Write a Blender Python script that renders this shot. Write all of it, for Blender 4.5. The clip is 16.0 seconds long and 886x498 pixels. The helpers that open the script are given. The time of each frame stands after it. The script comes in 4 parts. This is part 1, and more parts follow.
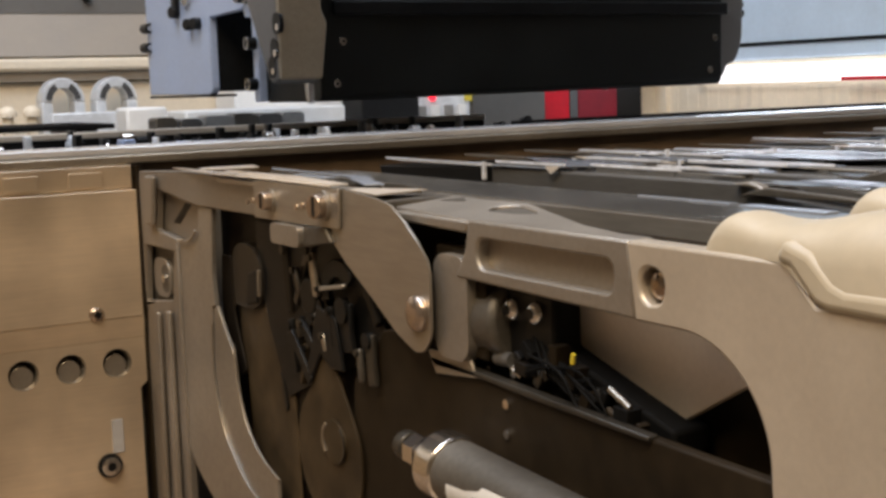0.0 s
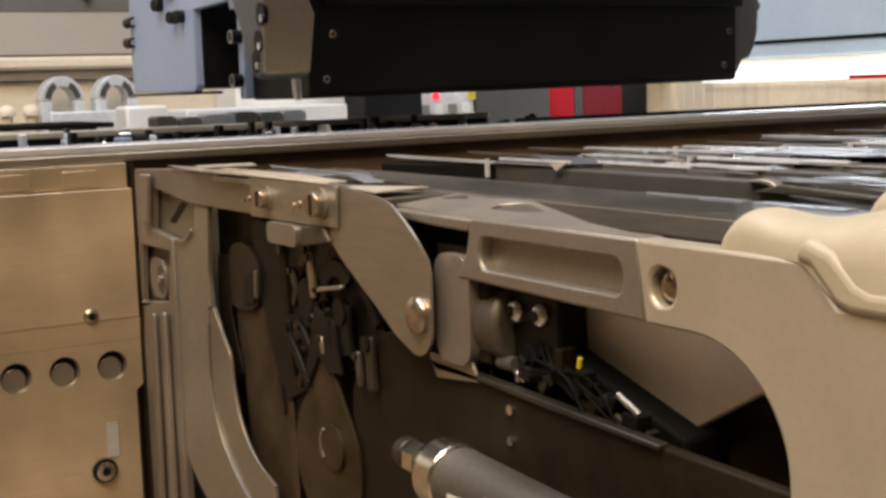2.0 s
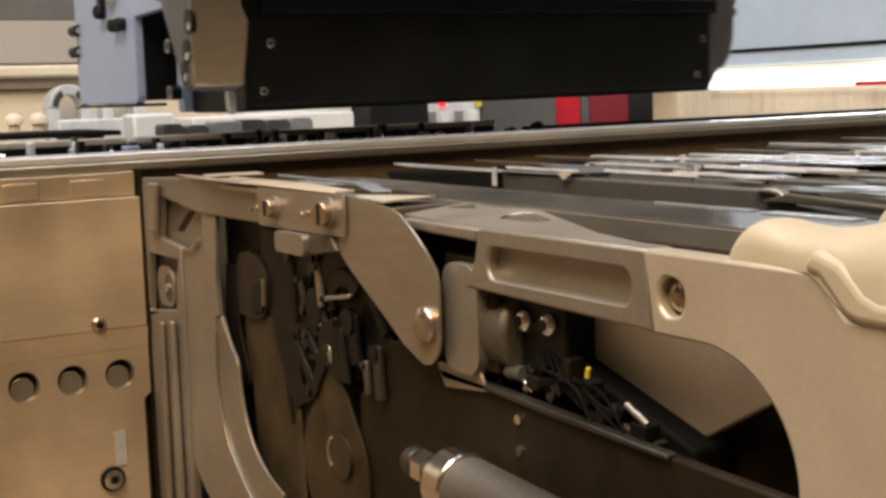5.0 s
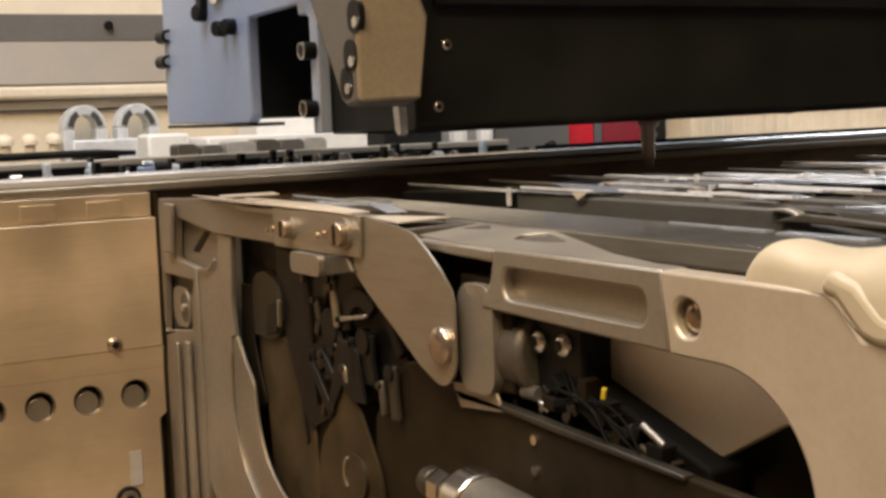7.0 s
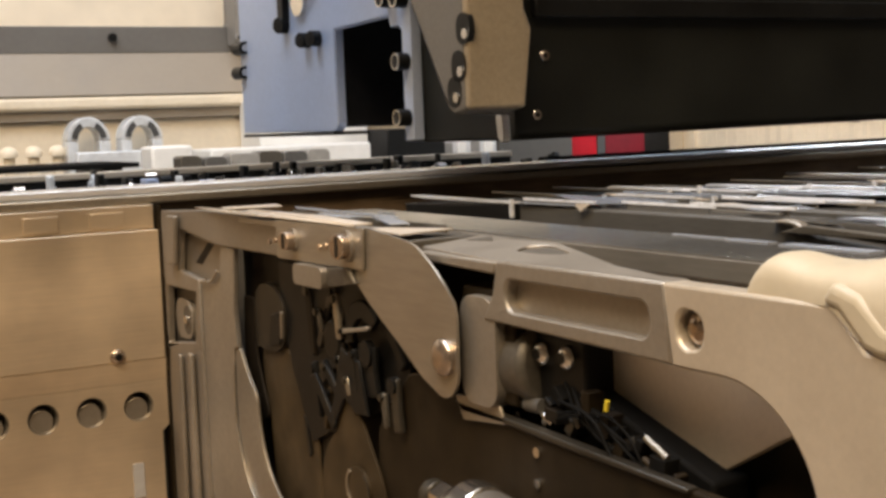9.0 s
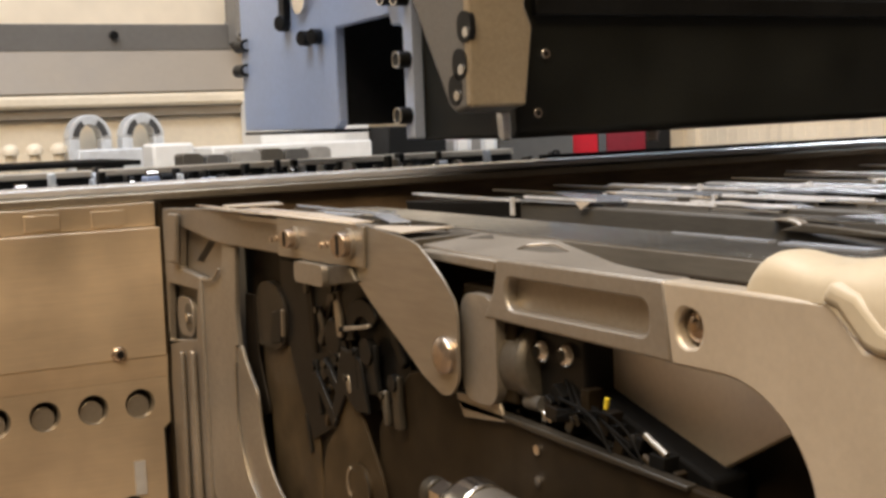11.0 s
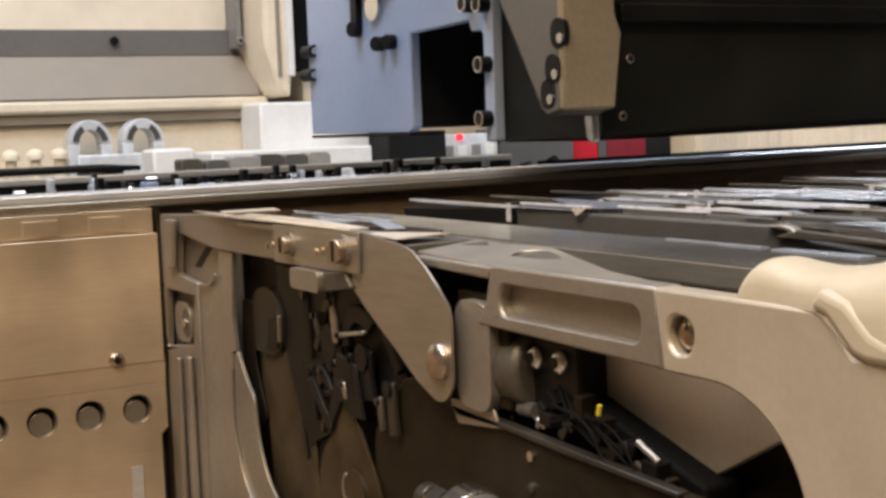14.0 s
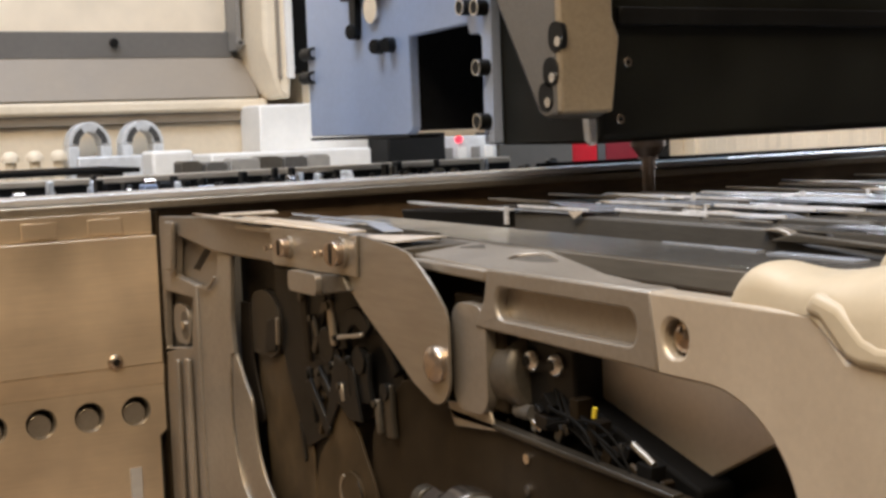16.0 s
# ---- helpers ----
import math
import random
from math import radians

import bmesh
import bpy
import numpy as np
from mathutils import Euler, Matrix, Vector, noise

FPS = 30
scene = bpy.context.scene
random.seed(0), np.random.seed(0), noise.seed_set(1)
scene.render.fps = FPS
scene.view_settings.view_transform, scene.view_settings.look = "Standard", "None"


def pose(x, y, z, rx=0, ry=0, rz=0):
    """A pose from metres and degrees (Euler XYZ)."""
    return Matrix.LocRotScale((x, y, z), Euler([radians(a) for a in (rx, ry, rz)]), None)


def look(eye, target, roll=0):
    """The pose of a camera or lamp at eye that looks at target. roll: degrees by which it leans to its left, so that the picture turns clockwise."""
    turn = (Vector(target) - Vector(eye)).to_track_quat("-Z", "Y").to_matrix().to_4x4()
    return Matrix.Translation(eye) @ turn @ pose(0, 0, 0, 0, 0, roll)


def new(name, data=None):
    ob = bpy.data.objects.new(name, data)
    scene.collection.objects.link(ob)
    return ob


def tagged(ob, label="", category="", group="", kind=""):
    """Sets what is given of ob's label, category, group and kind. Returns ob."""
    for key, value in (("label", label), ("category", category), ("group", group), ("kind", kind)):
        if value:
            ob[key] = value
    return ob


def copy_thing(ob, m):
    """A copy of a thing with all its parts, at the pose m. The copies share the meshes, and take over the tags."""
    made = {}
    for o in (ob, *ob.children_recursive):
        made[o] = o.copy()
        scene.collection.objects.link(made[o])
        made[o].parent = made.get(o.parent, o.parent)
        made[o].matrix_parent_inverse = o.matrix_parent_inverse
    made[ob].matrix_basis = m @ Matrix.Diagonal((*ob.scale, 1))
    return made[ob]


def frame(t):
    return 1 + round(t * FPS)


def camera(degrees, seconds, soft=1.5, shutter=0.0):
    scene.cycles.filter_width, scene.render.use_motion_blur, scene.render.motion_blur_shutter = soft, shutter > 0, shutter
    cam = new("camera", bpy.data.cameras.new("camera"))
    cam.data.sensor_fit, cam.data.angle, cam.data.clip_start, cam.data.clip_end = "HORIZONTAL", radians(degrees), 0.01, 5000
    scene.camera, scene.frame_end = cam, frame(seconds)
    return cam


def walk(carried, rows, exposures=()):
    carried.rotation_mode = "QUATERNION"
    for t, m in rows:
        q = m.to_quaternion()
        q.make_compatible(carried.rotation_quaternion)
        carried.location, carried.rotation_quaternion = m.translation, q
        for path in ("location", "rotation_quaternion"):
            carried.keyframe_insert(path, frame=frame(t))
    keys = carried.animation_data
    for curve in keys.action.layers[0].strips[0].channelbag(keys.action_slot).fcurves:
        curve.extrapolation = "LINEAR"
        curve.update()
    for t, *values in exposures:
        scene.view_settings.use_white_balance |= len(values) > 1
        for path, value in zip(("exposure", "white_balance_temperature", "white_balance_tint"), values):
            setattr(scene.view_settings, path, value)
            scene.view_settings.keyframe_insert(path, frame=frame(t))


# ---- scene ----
# camera: hand-held beside the feeder bank, nearly still
cam = camera(37.65, 16.0, soft=3.1, shutter=0.4)
walk(cam, [
    (0, look((-0.2649, -0.3152, 1.0640), (0.2393, 0.5394, 0.9397), -1.85)),
    (0.5, look((-0.2538, -0.2991, 1.0613), (0.2480, 0.5569, 0.9365), -1.87)),
    (1, look((-0.2533, -0.2987, 1.0611), (0.2481, 0.5576, 0.9371), -1.88)),
    (1.5, look((-0.2536, -0.2986, 1.0611), (0.2477, 0.5577, 0.9372), -1.89)),
    (2, look((-0.2539, -0.2989, 1.0610), (0.2475, 0.5574, 0.9373), -1.87)),
    (2.5, look((-0.2537, -0.2986, 1.0610), (0.2473, 0.5580, 0.9377), -1.82)),
    (3, look((-0.2537, -0.2983, 1.0613), (0.2473, 0.5583, 0.9378), -1.87)),
    (3.5, look((-0.2542, -0.2990, 1.0613), (0.2463, 0.5579, 0.9381), -1.85)),
    (4, look((-0.2546, -0.2990, 1.0617), (0.2457, 0.5581, 0.9387), -1.89)),
    (6.5, look((-0.2559, -0.2996, 1.0633), (0.2364, 0.5641, 0.9554), -2.07)),
    (7, look((-0.2567, -0.3001, 1.0637), (0.2340, 0.5650, 0.9591), -2.15)),
    (7.5, look((-0.2568, -0.3000, 1.0636), (0.2321, 0.5664, 0.9621), -2.24)),
    (8, look((-0.2566, -0.3001, 1.0640), (0.2315, 0.5668, 0.9629), -2.24)),
    (8.5, look((-0.2564, -0.3001, 1.0640), (0.2321, 0.5669, 0.9657), -2.30)),
    (9, look((-0.2559, -0.2999, 1.0640), (0.2329, 0.5672, 0.9680), -2.24)),
    (11.5, look((-0.2564, -0.3019, 1.0646), (0.2314, 0.5656, 0.9664), -2.23)),
    (12, look((-0.2556, -0.3026, 1.0648), (0.2323, 0.5648, 0.9670), -2.24)),
    (12.5, look((-0.2555, -0.3030, 1.0649), (0.2325, 0.5645, 0.9685), -2.18)),
    (13, look((-0.2556, -0.3038, 1.0651), (0.2320, 0.5640, 0.9699), -2.19)),
    (13.5, look((-0.2550, -0.3039, 1.0654), (0.2321, 0.5643, 0.9702), -2.24)),
    (14, look((-0.2541, -0.3036, 1.0650), (0.2327, 0.5648, 0.9709), -2.21)),
    (14.5, look((-0.2543, -0.3039, 1.0653), (0.2332, 0.5642, 0.9716), -2.20)),
    (15, look((-0.2545, -0.3048, 1.0657), (0.2329, 0.5634, 0.9727), -2.14)),
    (15.5, look((-0.2541, -0.3051, 1.0658), (0.2331, 0.5633, 0.9731), -2.18)),
    (16, look((-0.2541, -0.3060, 1.0657), (0.2329, 0.5625, 0.9729), -2.15)),
], exposures=[(0.0, -0.50, 5850, 10), (0.5, -0.49, 5850, 10), (1.0, -0.47, 5950, 10), (2.0, -0.45, 6200, 10), (3.0, -0.44, 6350, 10), (4.2, -0.39, 6400, 10), (6.3, -0.32, 6700, 10), (7.0, -0.31, 6600, 10), (8.0, -0.26, 6400, 10), (9.2, -0.25, 6300, 10), (11.3, -0.25, 6200, 10), (12.0, -0.28, 6000, 10), (13.0, -0.29, 5950, 10), (16.0, -0.30, 5900, 10)])

# ---- light ----
world = bpy.data.worlds.new("room_air")
scene.world = world
world.use_nodes = True
world.node_tree.nodes["Background"].inputs[0].default_value = (1.0, 0.88, 0.72, 1)
world.node_tree.nodes["Background"].inputs[1].default_value = 0.03


def area_lamp(name, eye, target, sx, sy, watts, colour):
    data = bpy.data.lights.new(name, "AREA")
    data.shape, data.size, data.size_y, data.energy, data.color = "RECTANGLE", sx, sy, watts, colour
    ob = new(name, data)
    ob.matrix_world = look(eye, target)
    return ob


WARM, COOL = (1.0, 0.74, 0.45), (0.80, 0.90, 1.0)
area_lamp("ceiling_lamp_front", (-1.0, -0.75, 2.72), (-0.9, -0.65, 0), 1.5, 0.6, 96, WARM)
# added cool fill over the rear, no lamp known there
area_lamp("cool_fill_rear", (-0.7, 0.35, 2.72), (-0.4, 0.5, 0), 1.6, 0.5, 33, (0.79, 0.88, 1.0))
# added fill that brightens the far bed and rear panel
area_lamp("fill_lamp_far", (0.1, 0.70, 2.72), (0.3, 1.2, 0), 1.6, 0.5, 28, (0.92, 0.94, 1.0))
area_lamp("light_bar_lamp", (1.256, 0.80, 1.068), (0.0, 0.72, 1.040), 1.1, 0.026, 1.1, (0.90, 0.95, 1.0))

# ---- materials ----


def mat(name, colour, rough=0.5, metal=0.0, var=0.15, scale=60.0, stretch=(1, 1, 1), bump=0.0, stain=0.1, glow=0.0, spec=0.5):
    """Grain (stretched noise) and broad stains on one base colour, with fine relief."""
    m = bpy.data.materials.new(name)
    m.use_nodes = True
    n, l = m.node_tree.nodes, m.node_tree.links
    b = n["Principled BSDF"]
    b.inputs["Metallic"].default_value = metal
    b.inputs["Specular IOR Level"].default_value = spec
    co = n.new("ShaderNodeTexCoord")
    mp = n.new("ShaderNodeMapping")
    mp.inputs["Scale"].default_value = stretch
    l.new(co.outputs["Object"], mp.inputs[0])
    fine = n.new("ShaderNodeTexNoise")
    fine.inputs["Scale"].default_value, fine.inputs["Detail"].default_value = scale, 6
    l.new(mp.outputs[0], fine.inputs["Vector"])
    broad = n.new("ShaderNodeTexNoise")
    broad.inputs["Scale"].default_value, broad.inputs["Detail"].default_value = 14, 4
    l.new(co.outputs["Object"], broad.inputs["Vector"])
    info = n.new("ShaderNodeObjectInfo")
    def ramp(src, lo, hi):
        r = n.new("ShaderNodeMapRange")
        r.inputs["From Min"].default_value, r.inputs["From Max"].default_value = 0.3, 0.7
        r.inputs["To Min"].default_value, r.inputs["To Max"].default_value = lo, hi
        l.new(src, r.inputs["Value"])
        return r.outputs[0]
    def times(a, c):
        q = n.new("ShaderNodeMath")
        q.operation = "MULTIPLY"
        l.new(a, q.inputs[0]), l.new(c, q.inputs[1])
        return q.outputs[0]
    tone = times(ramp(fine.outputs[0], 1 - var, 1 + var), ramp(broad.outputs[0], 1 - stain, 1 + stain))
    each = n.new("ShaderNodeMapRange")
    each.inputs["To Min"].default_value, each.inputs["To Max"].default_value = 0.94, 1.06
    l.new(info.outputs["Random"], each.inputs["Value"])
    tone = times(tone, each.outputs[0])
    mix = n.new("ShaderNodeVectorMath")
    mix.operation = "SCALE"
    mix.inputs[0].default_value = colour
    l.new(tone, mix.inputs["Scale"])
    l.new(mix.outputs[0], b.inputs["Base Color"])
    l.new(ramp(broad.outputs[0], max(0.03, rough * 0.8), min(1, rough * 1.2)), b.inputs["Roughness"])
    if bump:
        bp = n.new("ShaderNodeBump")
        bp.inputs["Strength"].default_value, bp.inputs["Distance"].default_value = bump, 0.0006
        l.new(fine.outputs[0], bp.inputs["Height"])
        l.new(bp.outputs[0], b.inputs["Normal"])
    if glow:
        b.inputs["Emission Color"].default_value = (*colour, 1)
        b.inputs["Emission Strength"].default_value = glow
    return m


STEEL_PLATE = mat("brushed_steel_plate", (0.70, 0.575, 0.42), 0.42, 0.65, 0.045, 30, (1, 1, 22), 0.06, 0.22)
CAST = mat("cast_aluminium", (0.315, 0.283, 0.24), 0.46, 0.7, 0.06, 420, (1, 1, 1), 0.10, 0.10)
# darker cast tone; shade in recesses is painted with it
CAST_MID = mat("dark_cast_with_shade", (0.118, 0.106, 0.088), 0.5, 0.6, 0.12, 350, (1, 1, 1), 0.15, 0.16)
RAIL = mat("smooth_grey_rail", (0.23, 0.215, 0.19), 0.34, 0.5, 0.08, 80, (6, 0.7, 6), 0.05, 0.12)
FILM = mat("glossy_dark_film", (0.21, 0.20, 0.185), 0.12, 0.5, 0.12, 30, (6, 0.7, 6), 0.06, 0.15)
CAM = mat("brown_mottled_steel", (0.050, 0.036, 0.020), 0.48, 0.05, 0.3, 60, (1, 1, 1), 0.14, 0.55, spec=0.18)
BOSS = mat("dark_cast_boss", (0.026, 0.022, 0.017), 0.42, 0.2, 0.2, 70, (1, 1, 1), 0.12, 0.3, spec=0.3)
# darkened for the shadow above the wheel's brown lower face
SHADE_WHEEL = mat("wheel_with_shade", (0.0135, 0.0105, 0.0075), 0.5, 0.0, 0.25, 70, (1, 1, 1), 0.12, 0.3, spec=0.14)
WEB_BROWN = mat("brown_web_steel", (0.16, 0.112, 0.070), 0.45, 0.2, 0.2, 60, (0.7, 6, 6), 0.1, 0.4)
GREY_CAST = mat("worn_grey_casting", (0.33, 0.305, 0.265), 0.38, 0.7, 0.08, 300, (1, 1, 1), 0.12, 0.15)
GREY_LEVER = mat("grey_stained_lever", (0.042, 0.037, 0.029), 0.38, 0.4, 0.15, 160, (1, 1, 1), 0.12, 0.25)
FEEDER_SIDE = mat("dark_grey_feeder_side", (0.105, 0.100, 0.092), 0.55, 0.4, 0.10, 200, (6, 0.7, 6), 0.12, 0.2)
CAST_DARK = mat("grey_cast_body", (0.13, 0.125, 0.118), 0.55, 0.5, 0.12, 300, (1, 1, 1), 0.2, 0.12)
SHEET = mat("satin_sheet_steel", (0.365, 0.328, 0.272), 0.40, 0.8, 0.08, 60, (6, 0.7, 6), 0.08, 0.08)
BRIGHT = mat("bright_sheet_steel", (0.74, 0.75, 0.78), 0.22, 0.5, 0.08, 60, (0.7, 6, 6), 0.05, 0.1)
# dark steel that also carries the painted shade of recesses
DARK_STEEL_SHADE = mat("dark_steel_with_shade", (0.0190, 0.0135, 0.0075), 0.5, 0.0, 0.25, 90, (1, 1, 1), 0.12, 0.35, spec=0.12)
STRIP = mat("pale_film_strip", (0.42, 0.46, 0.53), 0.22, 0.25, 0.10, 60, (6, 0.7, 6), 0.08, 0.15)
# pale and hardly metallic: the edges' reflection is put into the colour
EDGE_GLEAM = mat("edge_steel_painted_gleam", (0.72, 0.74, 0.78), 0.25, 0.15, 0.06, 60, (6, 0.7, 6), 0.04, 0.1)
LIGHT_CAST = mat("light_satin_casting", (0.53, 0.465, 0.375), 0.45, 0.45, 0.04, 380, (1, 1, 1), 0.08, 0.10)
COPPER = mat("brown_passivated_bolt", (0.36, 0.25, 0.17), 0.25, 1.0, 0.1, 200)
BOLT_BROWN = mat("brown_bolt_steel", (0.40, 0.32, 0.25), 0.2, 1.0, 0.1, 200)
COPPER_PALE = mat("polished_pinkish_screw", (0.47, 0.39, 0.32), 0.26, 0.9, 0.06, 200)
CHROME = mat("chromed_screw_steel", (0.75, 0.72, 0.68), 0.18, 1.0, 0.06, 200, (1, 1, 1), 0.0, 0.1)
BLACK_METAL = mat("black_anodised_metal", (0.008, 0.008, 0.008), 0.42, 0.0, 0.2, 160, (1, 1, 1), 0.08, 0.2, spec=0.2)
BLACK_COVER = mat("black_powder_coat", (0.0085, 0.0090, 0.0070), 0.5, 0.0, 0.2, 500, (1, 1, 1), 0.2, 0.35, spec=0.28)
BLACK_RUBBER = mat("black_rubber", (0.005, 0.005, 0.005), 0.75, 0.0, 0.2, 200, spec=0.08)
BLUE_PLATE = mat("blue_grey_anodised_plate", (0.395, 0.465, 0.625), 0.42, 0.2, 0.04, 300, (1, 1, 1), 0.08, 0.04)
# bracket's shaded side and lit front, as two tones
DARK_BRACKET = mat("dark_grey_and_side_shade", (0.19, 0.182, 0.172), 0.5, 0.4, 0.08, 500, (1, 1, 1), 0.2, 0.06)
GREY_BRACKET = mat("bracket_front_tone", (0.42, 0.345, 0.24), 0.5, 0.5, 0.08, 500, (1, 1, 1), 0.2, 0.06)
CREAM = mat("cream_plastic", (0.47, 0.41, 0.305), 0.45, 0.0, 0.04, 200, (1, 1, 1), 0.1, 0.05)
CREAM_WALL = mat("cream_painted_panel", (0.80, 0.70, 0.54), 0.5, 0.0, 0.04, 120, (1, 1, 1), 0.08, 0.05)
WHITE_PAINT = mat("white_paint", (0.80, 0.79, 0.76), 0.4, 0.0, 0.03, 120, (1, 1, 1), 0.05, 0.04)
GREY_PAINT = mat("warm_grey_paint", (0.22, 0.21, 0.195), 0.5, 0.0, 0.06, 120, (1, 1, 1), 0.05, 0.06)
BEIGE_PAINT = mat("beige_paint", (0.27, 0.230, 0.180), 0.5, 0.0, 0.02, 120, (1, 1, 1), 0.05, 0.06)
FRAME_PAINT = mat("grey_frame_paint", (0.15, 0.142, 0.130), 0.5, 0.0, 0.05, 120, (1, 1, 1), 0.05, 0.05)
BLUE_PANEL = mat("pale_blue_panel", (0.52, 0.62, 0.72), 0.35, 0.0, 0.03, 120, (1, 1, 1), 0.04, 0.05)
RED = mat("red_lacquer", (0.52, 0.004, 0.016), 0.5, 0.0, 0.08, 120, spec=0.2)
DARK_RED = mat("dark_red_lacquer", (0.20, 0.010, 0.020), 0.5, 0.0, 0.08, 120, spec=0.2)
CLEAR_GREY = mat("milky_plastic", (0.62, 0.64, 0.66), 0.2, 0.0, 0.1, 120)
MILKY = mat("milky_grey_plastic", (0.30, 0.29, 0.27), 0.3, 0.0, 0.1, 120)
YELLOW = mat("yellow_sleeve", (0.62, 0.50, 0.03), 0.45, 0.0, 0.08, 200)
PAPER = mat("pale_label", (0.62, 0.60, 0.55), 0.5, 0.0, 0.05, 200)
INK = mat("dark_print", (0.06, 0.06, 0.06), 0.5, 0.0, 0.1, 200)
ROOM_WALL = mat("room_wall_paint", (0.42, 0.35, 0.27), 0.8, 0.0, 0.04, 20)
ROOM_FLOOR = mat("grey_factory_floor", (0.25, 0.23, 0.20), 0.5, 0.0, 0.15, 20)
GREY_FILM = mat("glossy_grey_film", (0.24, 0.26, 0.30), 0.20, 0.3, 0.18, 40, (6, 0.7, 6), 0.10, 0.3)
PALE_FILM = mat("pale_cover_film", (0.62, 0.55, 0.46), 0.3, 0.1, 0.10, 60, (6, 0.7, 6), 0.08, 0.15)
PANE = mat("bright_window_blind", (0.80, 0.695, 0.54), 0.6, 0.0, 0.03, 20, glow=0.06)
LIGHT_BAR = mat("white_light_bar", (1.0, 0.93, 0.88), 0.4, glow=2.2)
RED_LED = mat("red_signal_light", (1.0, 0.02, 0.04), 0.4, glow=2.5)

# ---- mesh helpers ----
ORIGIN = {}
SITE = [Matrix()]     # transform of what is being built; the far side is scaled to fit the view
# enlarges the far side about the camera's eye, so its outline stays put
FAR_EYE_SCALE = Matrix.Translation((0.0557, 0.0651, -0.2308)) @ Matrix.Scale(1.217, 4)


def finish(bm, name, material, bev=0.0, smooth=True):
    bmesh.ops.recalc_face_normals(bm, faces=bm.faces)
    me = bpy.data.meshes.new(name)
    bm.to_mesh(me)
    bm.free()
    me.materials.append(material)
    if smooth:
        me.polygons.foreach_set("use_smooth", [True] * len(me.polygons))
        me.set_sharp_from_angle(angle=radians(32))
    return me


def part(name, bm, material, parent, label="", bev=0.0):
    """One mesh, modelled in world places, under a thing or under one of its parts."""
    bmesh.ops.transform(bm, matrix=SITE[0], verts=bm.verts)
    top = parent
    while top.parent:
        top = top.parent
    bmesh.ops.translate(bm, verts=bm.verts, vec=-Vector(ORIGIN[top.name]))
    ob = new(name, finish(bm, name, material))
    ob.parent = parent
    if bev:
        add_bevel(ob, bev)
    return tagged(ob, label)


def add_bevel(ob, width, seg=2):
    mod = ob.modifiers.new("bevel", "BEVEL")
    mod.width, mod.segments, mod.limit_method, mod.angle_limit = width, seg, "ANGLE", radians(35)
    mod.harden_normals = False


def thing(name, place, label, category, group="", kind=""):
    ob = new(name)
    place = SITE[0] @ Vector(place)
    ob.location = place
    ORIGIN[ob.name] = tuple(place)
    return tagged(ob, label, category, group, kind)


def solid(name, bm, material, label, category, group="", kind="", bev=0.0, place=(0, 0, 0)):
    """A thing that is one mesh."""
    bmesh.ops.translate(bm, verts=bm.verts, vec=-Vector(place))
    ob = new(name, finish(bm, name, material))
    ob.location = place
    ORIGIN[ob.name] = tuple(place)
    if bev:
        add_bevel(ob, bev)
    return tagged(ob, label, category, group, kind)


def box(x0, x1, y0, y1, z0, z1, bm=None, turn=None):
    bm = bm or bmesh.new()
    m = Matrix.Translation(((x0 + x1) / 2, (y0 + y1) / 2, (z0 + z1) / 2))
    if turn:
        m = m @ Euler([radians(a) for a in turn]).to_matrix().to_4x4()
    m = m @ Matrix.Diagonal((abs(x1 - x0), abs(y1 - y0), abs(z1 - z0), 1))
    bmesh.ops.create_cube(bm, size=1, matrix=m)
    return bm


def rod(a, b, r, bm=None, seg=20, r2=None):
    """A cylinder or cone from a to b."""
    bm = bm or bmesh.new()
    a, b = Vector(a), Vector(b)
    m = Matrix.Translation((a + b) / 2) @ (b - a).to_track_quat("Z", "Y").to_matrix().to_4x4()
    bmesh.ops.create_cone(bm, cap_ends=True, segments=seg, radius1=r, radius2=r if r2 is None else r2, depth=(b - a).length, matrix=m)
    return bm


def prism(outer, lo, hi, holes=(), axis="x", bm=None):
    """A flat outline with holes, given thickness along an axis: (y, z) for x, (x, z) for y, (x, y) for z."""
    bm = bm or bmesh.new()
    put = {"x": lambda p, d: (d, p[0], p[1]), "y": lambda p, d: (p[0], d, p[1]), "z": lambda p, d: (p[0], p[1], d)}[axis]
    edges = []
    for loop in (outer, *holes):
        vs = [bm.verts.new(put(p, lo)) for p in loop]
        edges += [bm.edges.new((vs[i], vs[i - 1])) for i in range(len(vs))]
    faces = [g for g in bmesh.ops.triangle_fill(bm, use_beauty=True, edges=edges)["geom"] if isinstance(g, bmesh.types.BMFace)]
    kept = bmesh.ops.extrude_face_region(bm, geom=faces, use_keep_orig=True)["geom"]
    move = {"x": (hi - lo, 0, 0), "y": (0, hi - lo, 0), "z": (0, 0, hi - lo)}[axis]
    bmesh.ops.translate(bm, verts=[g for g in kept if isinstance(g, bmesh.types.BMVert)], vec=move)
    return bm


def arc(cy, cz, ry, rz, a0, a1, n=12):
    return [(cy + ry * math.cos(radians(a0 + (a1 - a0) * i / n)), cz + rz * math.sin(radians(a0 + (a1 - a0) * i / n))) for i in range(n + 1)]


def slot(y0, y1, z0, z1, r, n=5):
    """A rounded rectangle."""
    return (arc(y1 - r, z1 - r, r, r, 0, 90, n) + arc(y0 + r, z1 - r, r, r, 90, 180, n)
            + arc(y0 + r, z0 + r, r, r, 180, 270, n) + arc(y1 - r, z0 + r, r, r, 270, 360, n))


def circle(cy, cz, r, n=24):
    return arc(cy, cz, r, r, 0, 360 - 360 / n, n - 1)


